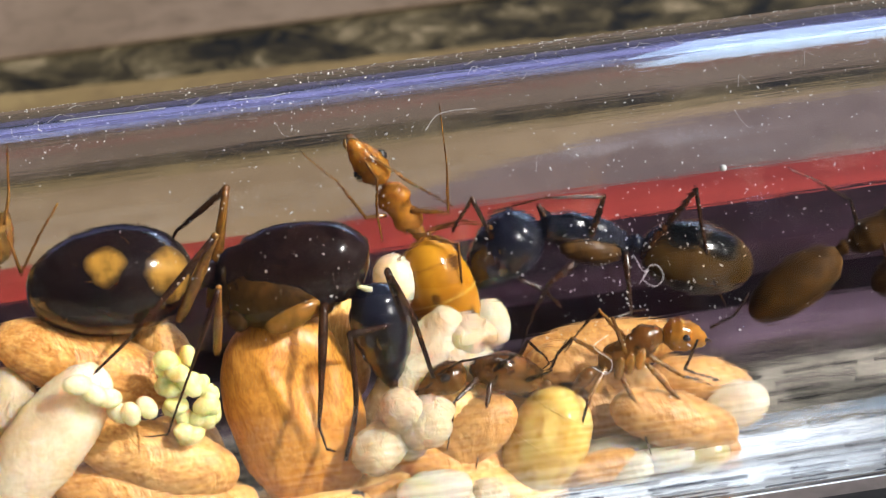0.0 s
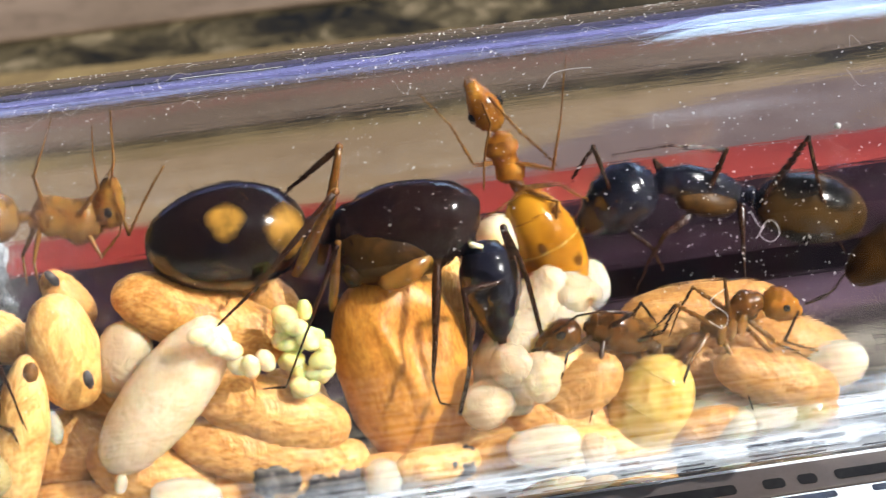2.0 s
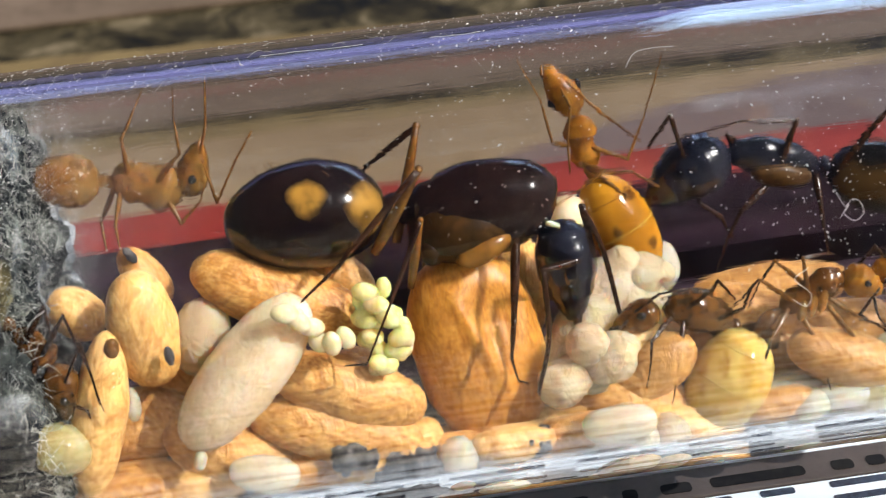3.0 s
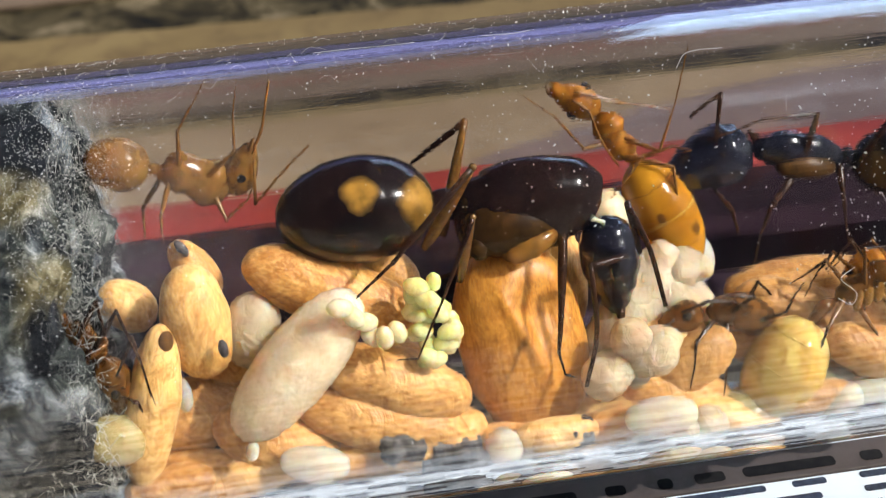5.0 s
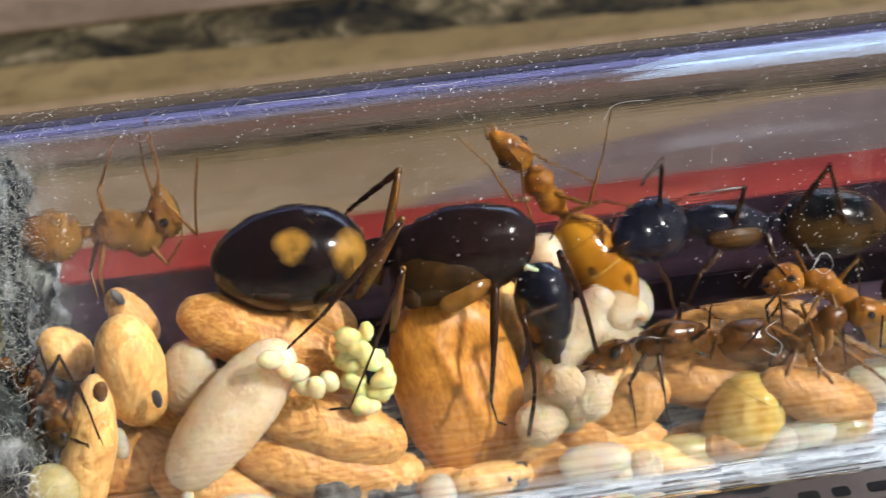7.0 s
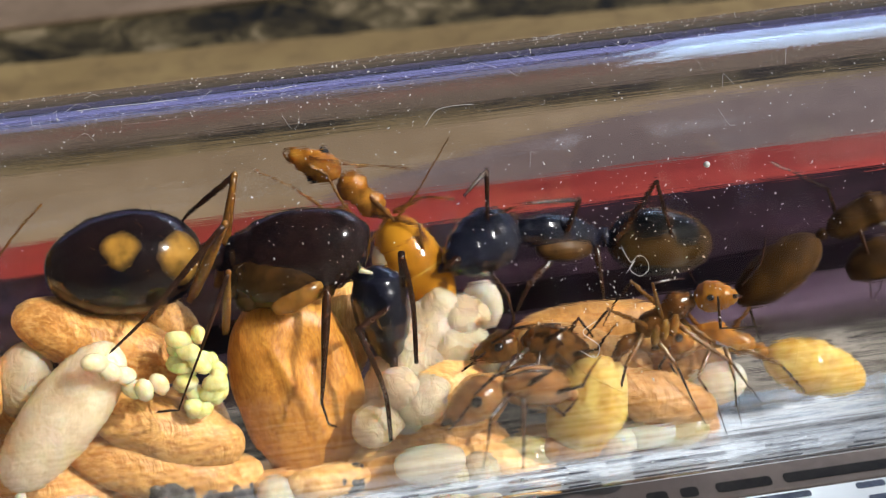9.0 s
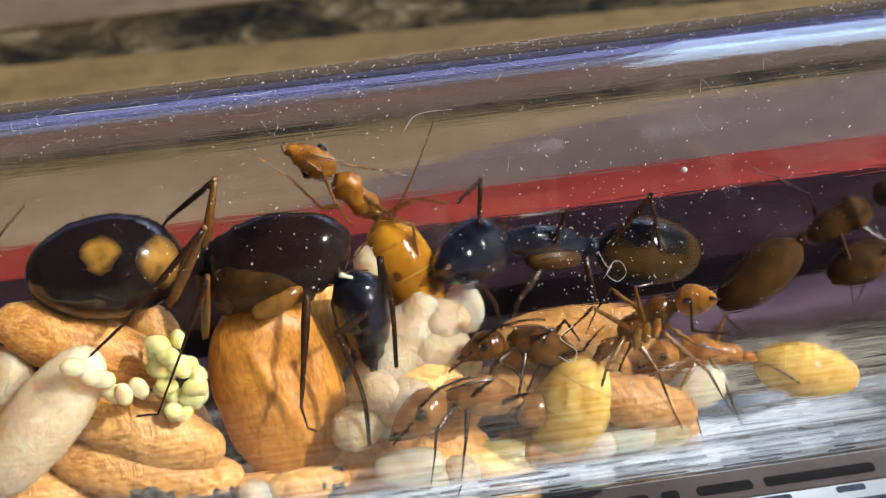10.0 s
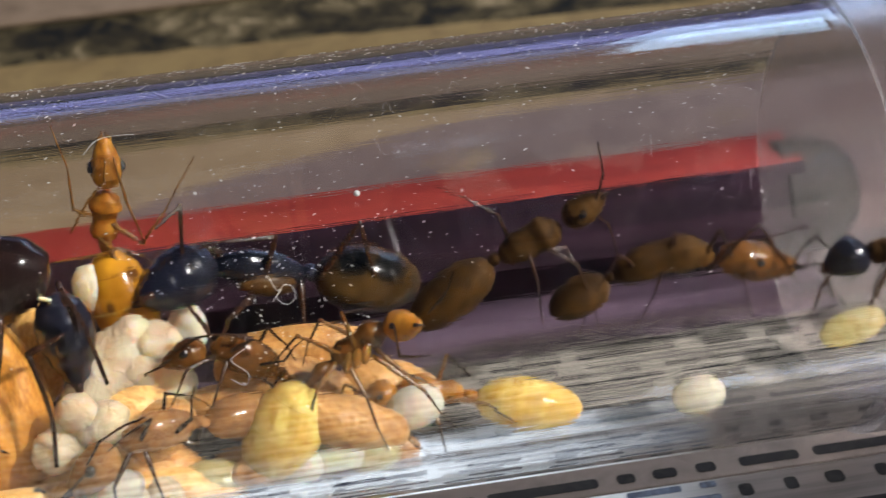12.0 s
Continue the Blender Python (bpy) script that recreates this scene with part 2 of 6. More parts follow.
COTTON = cotton_mat()
LINT = two_scale("cotton_fibre", (0.03, 0.034, 0.038), (0.60, 0.60, 0.55), (0.16, 0.16, 0.15), 0.35, 2.0, 0.01, rough=0.9)
def spotted(name, base, edge, patch_col, centres, at, rough):
    """Chitin with soft-edged natural patches: (place, radius) in mm, about the joint at."""
    m, t, b = shader(name, rough=rough)
    v = coords(t)
    warpn = t.nodes.new("ShaderNodeTexNoise")
    warpn.inputs["Scale"].default_value, warpn.inputs["Detail"].default_value = 1500.0, 5.0
    t.links.new(v, warpn.inputs["Vector"])
    add = t.nodes.new("ShaderNodeVectorMath")
    add.operation = "MULTIPLY_ADD"
    add.inputs[1].default_value = (0.0005, 0.0005, 0.0005)
    t.links.new(warpn.outputs["Color"], add.inputs[0])
    t.links.new(v, add.inputs[2])
    col = ramp(t, noise_tex(t, v, 0.5), [(0.35, base), (0.65, edge)])
    patch = ramp(t, noise_tex(t, v, 1.6, 5, 0.65), [(0.35, tuple(q * 0.6 for q in patch_col)), (0.65, tuple(q * 1.25 for q in patch_col))])
    for c, r in centres:
        d = t.nodes.new("ShaderNodeVectorMath")
        d.operation = "DISTANCE"
        t.links.new(add.outputs[0], d.inputs[0])
        d.inputs[1].default_value = (Vector(c) - Vector(at)) * MM + Vector((0.00025, 0.00025, 0.00025))
        f = t.nodes.new("ShaderNodeMapRange")
        f.interpolation_type = "SMOOTHSTEP"
        f.inputs["From Min"].default_value, f.inputs["From Max"].default_value = r * 1.35 * MM, r * 0.55 * MM
        t.links.new(d.outputs["Value"], f.inputs["Value"])
        col = mix(t, f.outputs[0], col, patch)
    t.links.new(col, b.inputs["Base Color"])
    bump(t, b, noise_tex(t, v, 3.0), 0.003)
    return m


GRIT = two_scale("dark_grit", (0.008, 0.010, 0.018), (0.035, 0.031, 0.032), (0.17, 0.15, 0.13), 1.5, 5.0, 0.09, rough=0.4)
BOARD = two_scale("beige_board", (0.21, 0.14, 0.052), (0.32, 0.23, 0.096), (0.15, 0.095, 0.042), 0.05, 0.4, 0.05, rough=0.7)
HAZE_BEIGE = two_scale("haze_backing", (0.31, 0.21, 0.115), (0.41, 0.29, 0.17), (0.25, 0.165, 0.088), 0.08, 0.6, 0.03, rough=0.7)
# streaked violet that paints the pencil's shadow on the paper
VIOLET = two_scale("violet_shade", (0.020, 0.011, 0.019), (0.072, 0.046, 0.068), (0.006, 0.004, 0.006), 0.25, 1.2, 0.01, stretch=(0.08, 1, 1), rough=0.6, spec=0.1)
GRANITE = mottle("mottled_granite", [(0.38, (0.006, 0.006, 0.005)), (0.47, (0.036, 0.028, 0.013)), (0.56, (0.115, 0.090, 0.046)), (0.68, (0.32, 0.25, 0.155))], 0.30, 0.02, rough=0.75, spec=0.2)
CREAM_PAPER = two_scale("cream_paper", (0.86, 0.77, 0.60), (0.90, 0.82, 0.67), (0.80, 0.70, 0.53), 0.05, 0.7, 0.02, rough=0.6)
# whitish paper toned grey for the dim light under the tube
DIMMED_PAPER = two_scale("dimmed_paper", (0.15, 0.132, 0.112), (0.24, 0.215, 0.19), (0.11, 0.092, 0.08), 0.05, 0.7, 0.02, rough=0.6)
MAUVE = two_scale("mauve_card", (0.175, 0.122, 0.112), (0.24, 0.168, 0.15), (0.145, 0.098, 0.094), 0.05, 0.6, 0.02, rough=0.65)
PAPER = two_scale("printed_paper", (0.058, 0.045, 0.041), (0.088, 0.070, 0.064), (0.042, 0.032, 0.030), 0.05, 0.7, 0.02, rough=0.6)
def shade_faded(name, white, grey, x_from, x_to):
    """White streaked paper painted to fade into grey along its length, in mm, as into shade."""
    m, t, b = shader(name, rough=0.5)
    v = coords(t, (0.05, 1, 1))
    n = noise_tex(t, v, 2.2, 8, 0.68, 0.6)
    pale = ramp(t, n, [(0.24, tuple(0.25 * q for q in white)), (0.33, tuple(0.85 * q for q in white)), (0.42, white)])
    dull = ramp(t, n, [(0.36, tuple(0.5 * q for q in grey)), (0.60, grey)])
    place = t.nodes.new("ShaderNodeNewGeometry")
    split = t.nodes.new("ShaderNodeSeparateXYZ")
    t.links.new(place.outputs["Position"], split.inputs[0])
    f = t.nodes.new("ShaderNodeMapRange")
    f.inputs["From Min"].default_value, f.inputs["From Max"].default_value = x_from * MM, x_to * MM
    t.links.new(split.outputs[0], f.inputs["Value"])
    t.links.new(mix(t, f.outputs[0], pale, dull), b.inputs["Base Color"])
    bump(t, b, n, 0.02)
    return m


# white and blue tint painted for light the glass gathers; grey end for shade
LIT_MARGIN = shade_faded("lit_margin_paper", (0.76, 0.86, 0.97), (0.075, 0.062, 0.058), 13.0, 24.0)
INK = two_scale("black_ink", (0.008, 0.008, 0.010), (0.014, 0.014, 0.016), (0.02, 0.02, 0.02), 0.3, 2.0, 0.005, rough=0.8, spec=0.05)
BLUE_INK = two_scale("blue_black_ink", (0.008, 0.013, 0.030), (0.022, 0.034, 0.070), (0.06, 0.08, 0.13), 0.6, 3.0, 0.005, rough=0.6)
RED = two_scale("red_lacquer", (0.25, 0.024, 0.017), (0.33, 0.045, 0.029), (0.18, 0.020, 0.015), 0.12, 1.5, 0.01, stretch=(0.2, 1, 1), rough=0.5, spec=0.15)
DARK = two_scale("dark_lacquer", (0.005, 0.002, 0.004), (0.014, 0.005, 0.010), (0.032, 0.013, 0.024), 0.15, 0.8, 0.01, stretch=(0.15, 1, 1), rough=0.6, spec=0.06)
GREY_DIP = two_scale("grey_dip", (0.020, 0.019, 0.016), (0.04, 0.038, 0.032), (0.014, 0.014, 0.013), 0.3, 2.0, 0.01, rough=0.6, spec=0.15)
DUST = two_scale("white_dust", (0.7, 0.7, 0.7), (0.8, 0.8, 0.8), (0.6, 0.6, 0.6), 2.0, 8.0, 0.01, rough=0.8)


# ---- mesh helpers ----
def mesh(name, verts, faces, mat, smooth=True, flip=True):
    me = bpy.data.meshes.new(name)
    me.from_pydata([tuple(c * MM for c in v) for v in verts], [], faces)
    if flip:
        bm = bmesh.new()
        bm.from_mesh(me)
        bmesh.ops.recalc_face_normals(bm, faces=bm.faces)
        bm.to_mesh(me)
        bm.free()
    me.materials.append(mat)
    if smooth:
        me.polygons.foreach_set("use_smooth", [True] * len(me.polygons))
    me.update()
    return me


ORIGIN = {}
TO_EYE = Vector((0.08, -0.85, 0.52)).normalized()


def thing(name, at, label, category, group="", kind=""):
    """An Empty at a place in mm that carries the parts of one thing."""
    ob = new(name)
    ob.empty_display_size = 0.002
    ob.location = Vector(at) * MM
    ORIGIN[ob.name] = Vector(at)
    return tagged(ob, label, category, group, kind)


def along(axis):
    """The turn that lays x along an axis, so that a grain runs lengthwise."""
    return Vector(axis).to_track_quat("X", "Z")


def part(name, geo, mat, parent, label="", at=None, smooth=True, flip=True, axis=None):
    """One mesh under parent; geo is (verts, faces) in world mm; at is the joint it turns about."""
    base = ORIGIN[parent.name]
    at = Vector(at) if at is not None else base
    verts = [Vector(v) - at for v in geo[0]]
    q = along(axis) if axis is not None else None
    ob = new(name, mesh(name, [q.inverted() @ v for v in verts] if q else verts, geo[1], mat, smooth, flip))
    ob.parent = parent
    ob.matrix_basis = Matrix.LocRotScale((at - base) * MM, q, None)
    ORIGIN[ob.name] = at
    return tagged(ob, label)


def solid(name, geo, mat, label, category, group="", kind="", smooth=True, at=None, flip=True, axis=None):
    """A thing of one mesh, with its origin in its middle."""
    at = Vector(at) if at is not None else sum((Vector(v) for v in geo[0]), Vector()) / len(geo[0])
    q = along(axis) if axis is not None else Matrix.Identity(3).to_quaternion()
    ob = new(name, mesh(name, [q.inverted() @ (Vector(v) - at) for v in geo[0]], geo[1], mat, smooth, flip))
    ob.matrix_world = Matrix.LocRotScale(at * MM, q, None)
    ORIGIN[ob.name] = at
    return tagged(ob, label, category, group, kind)


def spline(points, n):
    """n places on a smooth line through the points."""
    p = [Vector(q) for q in points]
    if len(p) == 2:
        return [p[0].lerp(p[1], i / (n - 1)) for i in range(n)]
    p = [2 * p[0] - p[1]] + p + [2 * p[-1] - p[-2]]
    out = []
    for i in range(n):
        s = i / (n - 1) * (len(p) - 3)
        k = min(int(s), len(p) - 4)
        t = s - k
        a, b, c, d = p[k:k + 4]
        out.append(0.5 * ((2 * b) + (c - a) * t + (2 * a - 5 * b + 4 * c - d) * t * t + (3 * b - a - 3 * c + d) * t ** 3))
    return out


def loft(line, radius, seg=16, wide=1.0, up=(0, 0, 1), rough=0.0, seed=0.0):
    """A closed skin round a line; radius: a function of 0 to 1; wide: breadth over height."""
    n = len(line)
    verts, faces = [], []
    for i, c in enumerate(line):
        d = (line[min(i + 1, n - 1)] - line[max(i - 1, 0)]).normalized()
        side = d.cross(Vector(up))
        if side.length < 0.05:
            side = d.cross(Vector((0, 1, 0)))
        side.normalize()
        top = side.cross(d)
        r = max(radius(i / (n - 1)), 0.002)
        for k in range(seg):
            a = 2 * math.pi * k / seg
            v = c + r * (wide * math.cos(a) * side + math.sin(a) * top)
            if rough:
                v += (v - c) * rough * noise.noise(v * 0.9 + Vector((seed, seed * 1.7, 3)))
            verts.append(v)
    for i in range(n - 1):
        for k in range(seg):
            j = (k + 1) % seg
            faces.append((i * seg + k, i * seg + j, (i + 1) * seg + j, (i + 1) * seg + k))
    faces.append(tuple(range(seg)))
    faces.append(tuple((n - 1) * seg + k for k in range(seg)))
    return verts, faces


def egg_profile(r, blunt=0.5, lean=0.0):
    """An ellipse-like radius along 0 to 1; blunt below 0.5 gives fuller ends; lean shifts the belly."""
    def f(s):
        s = 0.5 - 0.5 * math.cos(math.pi * min(max(s, 0.0), 1.0))
        s = s + lean * math.sin(math.pi * s) * 0.3
        return r * max(0.0, 4 * s * (1 - s)) ** blunt
    return f


def even(a, b, n=22):
    """Places from a to b, closer together at both ends, so that a closed form gets round ends."""
    a, b = Vector(a), Vector(b)
    return [a.lerp(b, 0.5 - 0.5 * math.cos(math.pi * i / (n - 1))) for i in range(n)]


def warp(line, bend, seed):
    """Bends a straight line a little to one side."""
    w = Vector((noise.noise((seed, 0, 5)), noise.noise((seed, 7, 1)), noise.noise((seed, 3, 9)))) * bend
    n = len(line) - 1
    return [p + w * 4 * (i / n) * (1 - i / n) for i, p in enumerate(line)]


def join(*geos):
    verts, faces = [], []
    for v, f in geos:
        k = len(verts)
        verts += list(v)
        faces += [tuple(i + k for i in q) for q in f]
    return verts, faces


def ball(c, r, seg=12, rings=9, axis=(0, 0, 1), long=1.0):
    a = Vector(axis).normalized() * r * long
    return loft(even(Vector(c) - a, Vector(c) + a, rings), egg_profile(r), seg, up=(0.3, 1, 0.2))


def box(x0, x1, y0, y1, z0, z1):
    v = [(x, y, z) for x in (x0, x1) for y in (y0, y1) for z in (z0, z1)]
    return v, [(0, 1, 3, 2), (4, 6, 7, 5), (0, 4, 5, 1), (2, 3, 7, 6), (0, 2, 6, 4), (1, 5, 7, 3)]


def ring(x0, x1, r_out, r_in, seg=160):
    """A pipe along x round the tube's axis, with a real wall and sharp rims."""
    verts, faces = [], []
    for (xa, ra), (xb, rb) in (((x0, r_out), (x1, r_out)), ((x1, r_out), (x1, r_in)), ((x1, r_in), (x0, r_in)), ((x0, r_in), (x0, r_out))):
        k0 = len(verts)
        for x, r in ((xa, ra), (xb, rb)):
            verts += [(x, r * math.cos(2 * math.pi * k / seg), AXIS_Z + r * math.sin(2 * math.pi * k / seg)) for k in range(seg)]
        faces += [(k0 + k, k0 + (k + 1) % seg, k0 + seg + (k + 1) % seg, k0 + seg + k) for k in range(seg)]
    return verts, faces


# ---- the table and what lies on it ----
AXIS_Z, R_OUT, R_IN = 8.0, 8.0, 7.15
TUBE_LEFT, TUBE_RIGHT = -40.0, 38.0


# unseen wall, added so the glass mirrors less of the low sky
BLOCKER = two_scale("blocker", (0.22, 0.20, 0.18), (0.28, 0.26, 0.23), (0.18, 0.16, 0.15), 0.004, 0.05, 0.3, rough=0.9)
solid("sky_blocker", box(-3500, 3500, -1700, -1500, -700, 1150), BLOCKER, "unseen low wall added behind the camera to block the sky", "wall", kind="structure", smooth=False)


def sheet(name, x0, x1, y0, y1, z0, z1, mat, label, category, kind=""):
    ob = solid(name, box(x0, x1, y0, y1, z0, z1), mat, label, category, kind=kind, smooth=False)
    bv = ob.modifiers.new("edge", "BEVEL")
    bv.width, bv.segments = min(0.4, (z1 - z0) * 0.3) * MM, 2
    return ob


solid("ground", box(-6000, 6000, -6000, 6000, -30, -0.62), GRANITE, "dark mottled granite worktop", "worktop", kind="structure", smooth=False)


def board():
    """A beige board with an uneven far edge."""
    n = 160
    xs = [-170 + 340 * i / n for i in range(n + 1)]
    far = [40.3 - 0.07 * x + 0.5 * noise.fractal(Vector((x * 0.35, 2, 0)), 1.0, 2.0, 4) for x in xs]
    verts, faces = [], []
    for x, f in zip(xs, far):
        verts += [(x, -75, -0.62), (x, -75, -0.3), (x, f - 0.15, -0.3), (x, f, -0.4), (x, f, -0.62)]
    for i in range(n):
        for k in range(5):
            a, b = i * 5 + k, i * 5 + (k + 1) % 5
            faces.append((a, b, b + 5, a + 5))
    faces += [(0, 1, 2, 3, 4), tuple(n * 5 + k for k in range(5))]
    return verts, faces


solid("board", board(), BOARD, "beige board under the printed paper", "board", smooth=False)


def card():
    """A mauve card whose far edge runs aslant."""
    edge = [(-14, 13), (2, 24), (20, 33), (60, 38), (150, 39)]
    verts = [(x, y, z) for z in (-0.296, -0.1) for x, y in edge + [(150, 10), (-14, 10)]]
    n = len(edge) + 2
    return verts, [tuple(range(n)), tuple(range(n, 2 * n))] + [(i, (i + 1) % n, n + (i + 1) % n, n + i) for i in range(n)]


FAR = two_scale("far_board_wood", (0.20, 0.14, 0.09), (0.28, 0.20, 0.14), (0.15, 0.10, 0.065), 0.05, 0.4, 0.05, rough=0.7)
sheet("far_board", -200, 200, 47.2, 170, -0.62, -0.3, FAR, "pinkish beige board beyond the granite", "board")
# added sheet, seen only through the tube; its paleness stands in for haze
sheet("haze_backing", -90, 30, 13.2, 36.0, -0.296, -0.15, HAZE_BEIGE, "pale beige sheet added behind the pencil in place of haze", "card")
solid("mauve_card", card(), MAUVE, "mauve card lying on the board behind the pencil", "card", smooth=False)
# out of view; added for the bright streaks it mirrors in the glass
sheet("white_sheet", -150, 150, -48, -9.6, -0.296, -0.02, CREAM_PAPER, "cream printed sheet out of view, added for reflections in the tube", "paper")
# dark strip laid where the pencil's lower side and shadow darken the paper
sheet("shadow_strip", -150, 31.5, 4.0, 9.9, -0.296, 0.0, VIOLET, "dark purple strip for the pencil's lower side and shadow", "paper")
sheet("dimmed_paper", -150, 150, -0.95, 3.95, -0.296, 0.0, DIMMED_PAPER, "whitish printed paper under the glass tube, toned grey for shade", "paper")
sheet("grey_paper", 31.6, 150, 4.0, 9.9, -0.296, 0.0, PAPER, "mauve grey paper at the mouth of the tube", "paper")
# Same paper laid in strips: white for the tube's bright edge, grey for shade.
sheet("lit_margin", -150, 150, -3.0, -1.0, -0.296, 0.0, LIT_MARGIN, "paper painted white for the tube's bright lower edge, with blurred blue-black print", "paper")
sheet("printed_paper", -150, 150, -4.6, -3.05, -0.296, 0.0, PAPER, "mauve grey printed paper beside the glass tube", "paper")
sheet("lit_margin", -150, 150, -9.5, -4.65, -0.296, 0.0, LIT_MARGIN, "paper before the tube painted white as lit, with blue-black print", "paper")


def text_bars(y, y_end, tall, gap, words, seed, x0=-70.0, x1=70.0, gaps=(0.4, 1.2)):
    """Rows of printed words along the tube, each a bar with rounded ends."""
    rnd = random.Random(seed)
    verts, faces = [], []
    while y > y_end:
        h, x = rnd.uniform(*tall), x0 + rnd.uniform(0, 1)
        while x < x1:
            w = min(rnd.choice(words) * rnd.uniform(0.8, 1.25), x1 - x)
            r = min(h, w) * 0.3
            k = len(verts)
            rim = []
            for cx, cy, a in ((x + w - r, y - r, 0), (x + r, y - r, 90), (x + r, y - h + r, 180), (x + w - r, y - h + r, 270)):
                rim += [(cx + r * math.cos(math.radians(a + d)), cy + r * math.sin(math.radians(a + d))) for d in (0, 45, 90)]
            verts += [(p, q, z) for z in (0.004, 0.02) for p, q in rim]
            n = len(rim)
            faces += [tuple(range(k + n, k + 2 * n))] + [(k + i, k + (i + 1) % n, k + n + (i + 1) % n, k + n + i) for i in range(n)]
            x += w + rnd.uniform(*gaps)
        y -= h + rnd.uniform(*gap)
    return verts, faces


solid("print_rows", text_bars(3.6, -0.8, (0.16, 0.34), (0.2, 0.42), (1.5, 3.0, 5.0, 8.0), 4), INK, "rows of fine black print under the tube", "print", kind="stuff", smooth=False)
solid("print_rows", text_bars(-1.15, -2.9, (0.10, 0.18), (0.36, 0.6), (0.5, 1.1, 2.4, 4.5), 9, x1=23.5), BLUE_INK, "rows of blue-black print on the brightened margin", "print", kind="stuff", smooth=False)
solid("print_rows", text_bars(-4.8, -9.2, (0.22, 0.36), (0.36, 0.6), (1.2, 2.4, 3.5), 19, x1=23.5, gaps=(0.6, 2.0)), BLUE_INK, "rows of blue-black print before the tube", "print", kind="stuff", smooth=False)
solid("print_rows", text_bars(-3.75, -4.2, (0.48, 0.54), (0.45, 0.55), (0.6, 0.6, 0.9, 2.4, 4.0), 5), INK, "rows of bold black print beside the tube", "print", kind="stuff", smooth=False)
solid("print_rows", text_bars(-5.2, -9.0, (0.5, 0.65), (0.7, 1.0), (0.6, 0.6, 0.9, 2.4, 4.0), 15, x0=24.2), INK, "rows of bold black print at the mouth of the tube", "print", kind="stuff", smooth=False)
for y0_, y1_, tall_, gap_, seed_ in ((-10.0, -16.5, (0.45, 0.65), (0.6, 0.9), 6), (-17.0, -26.0, (0.9, 1.2), (1.0, 1.4), 7), (-26.5, -46.0, (1.7, 2.1), (1.6, 2.2), 8)):
    solid("print_rows", text_bars(y0_, y1_, tall_, gap_, (5.0, 8.0, 14.0), seed_), INK, "rows of black print on the cream sheet", "print", kind="stuff", smooth=False)


def pencil():
    """A hexagonal pencil lying on one side: red on top, dark in front, with a grey dipped round end."""
    r, y = 3.15, 9.85
    z = r * math.cos(math.radians(30))
    x0, x1 = -52.0, 30.9
    root = thing("pencil", (0, y, 0), "hexagonal pencil with red and dark sides and a grey dipped end", "pencil")
    corner = [(y + r * math.cos(math.radians(60 * k)), z + r * math.sin(math.radians(60 * k))) for k in range(6)]
    for k in range(6):
        (ya, za), (yb, zb) = corner[k], corner[(k + 1) % 6]
        cy, cz = (ya + yb) * 0.06 + y * 0.88, (za + zb) * 0.06 + z * 0.88
        v = [(x, *q) for x in (x0, x1) for q in ((ya, za), (yb, zb), (cy, cz))]
        red = k in (1, 4)
        part("side", (v, [(0, 1, 4, 3), (1, 2, 5, 4), (2, 0, 3, 5), (0, 2, 1), (3, 4, 5)]), RED if red else DARK, root, "red lacquered side" if red else "dark lacquered side", smooth=False)
    line = [Vector((x1 - 0.8 + 3.8 * q / 15, y, z)) for q in range(16)]
    part("end_cap", loft(line, lambda s: r * 0.93 * (1 - s ** 4) ** 0.5, 24), GREY_DIP, root, "grey dipped round end")


pencil()


# ---- the tube ----
tube = thing("glass_tube", (0, 0, 0), "clear glass test tube lying on printed paper", "test tube")
wall_ = part("wall", ring(TUBE_LEFT, TUBE_RIGHT, R_OUT, R_IN), GLASS, tube, flip=False)
wall_.visible_shadow = False
sleeve = solid("connector_sleeve", ring(28.8, 59.4, R_OUT + 0.28, R_OUT + 0.04), PLASTIC, "clear plastic sleeve at the mouth of the tube", "sleeve", flip=False)
sleeve.visible_shadow = False


COTTON_END = (-15.62, -3.00, 11.55)[0]


def cotton():
    """A plug that fills the tube, with a ragged face towards the ants."""
    rows, seg, cap = 60, 96, 26
    verts, faces = [], []
    for i in range(rows + cap):
        if i < rows:
            x, r = TUBE_LEFT + 2 + (COTTON_END - TUBE_LEFT - 2.6) * i / (rows - 1), R_IN - 0.05
        else:
            k = (i - rows + 1) / cap
            x, r = COTTON_END - 0.6 + 0.6 * math.sin(k * math.pi / 2), (R_IN - 0.05) * (1 - k) ** 0.8
        for k in range(seg):
            a = 2 * math.pi * k / seg
            p = Vector((x, r * math.cos(a), AXIS_Z + r * math.sin(a)))
            n = noise.fractal(p * 0.6, 1.0, 2.0, 5)
            if i < rows:
                p -= Vector((0, math.cos(a), math.sin(a))) * max(0.0, 0.15 + 0.3 * n)
            edge = max(0.0, 1 - abs(p.x - COTTON_END) / 4.0)
            p.x += edge * 1.1 * noise.fractal(Vector((3, p.y * 0.45, p.z * 0.45)), 1.0, 2.0, 5)
            verts.append(p)
    for i in range(rows + cap - 1):
        for k in range(seg):
            j = (k + 1) % seg
            faces.append((i * seg + k, i * seg + j, (i + 1) * seg + j, (i + 1) * seg + k))
    faces.append(tuple(range(seg)))
    return verts, faces


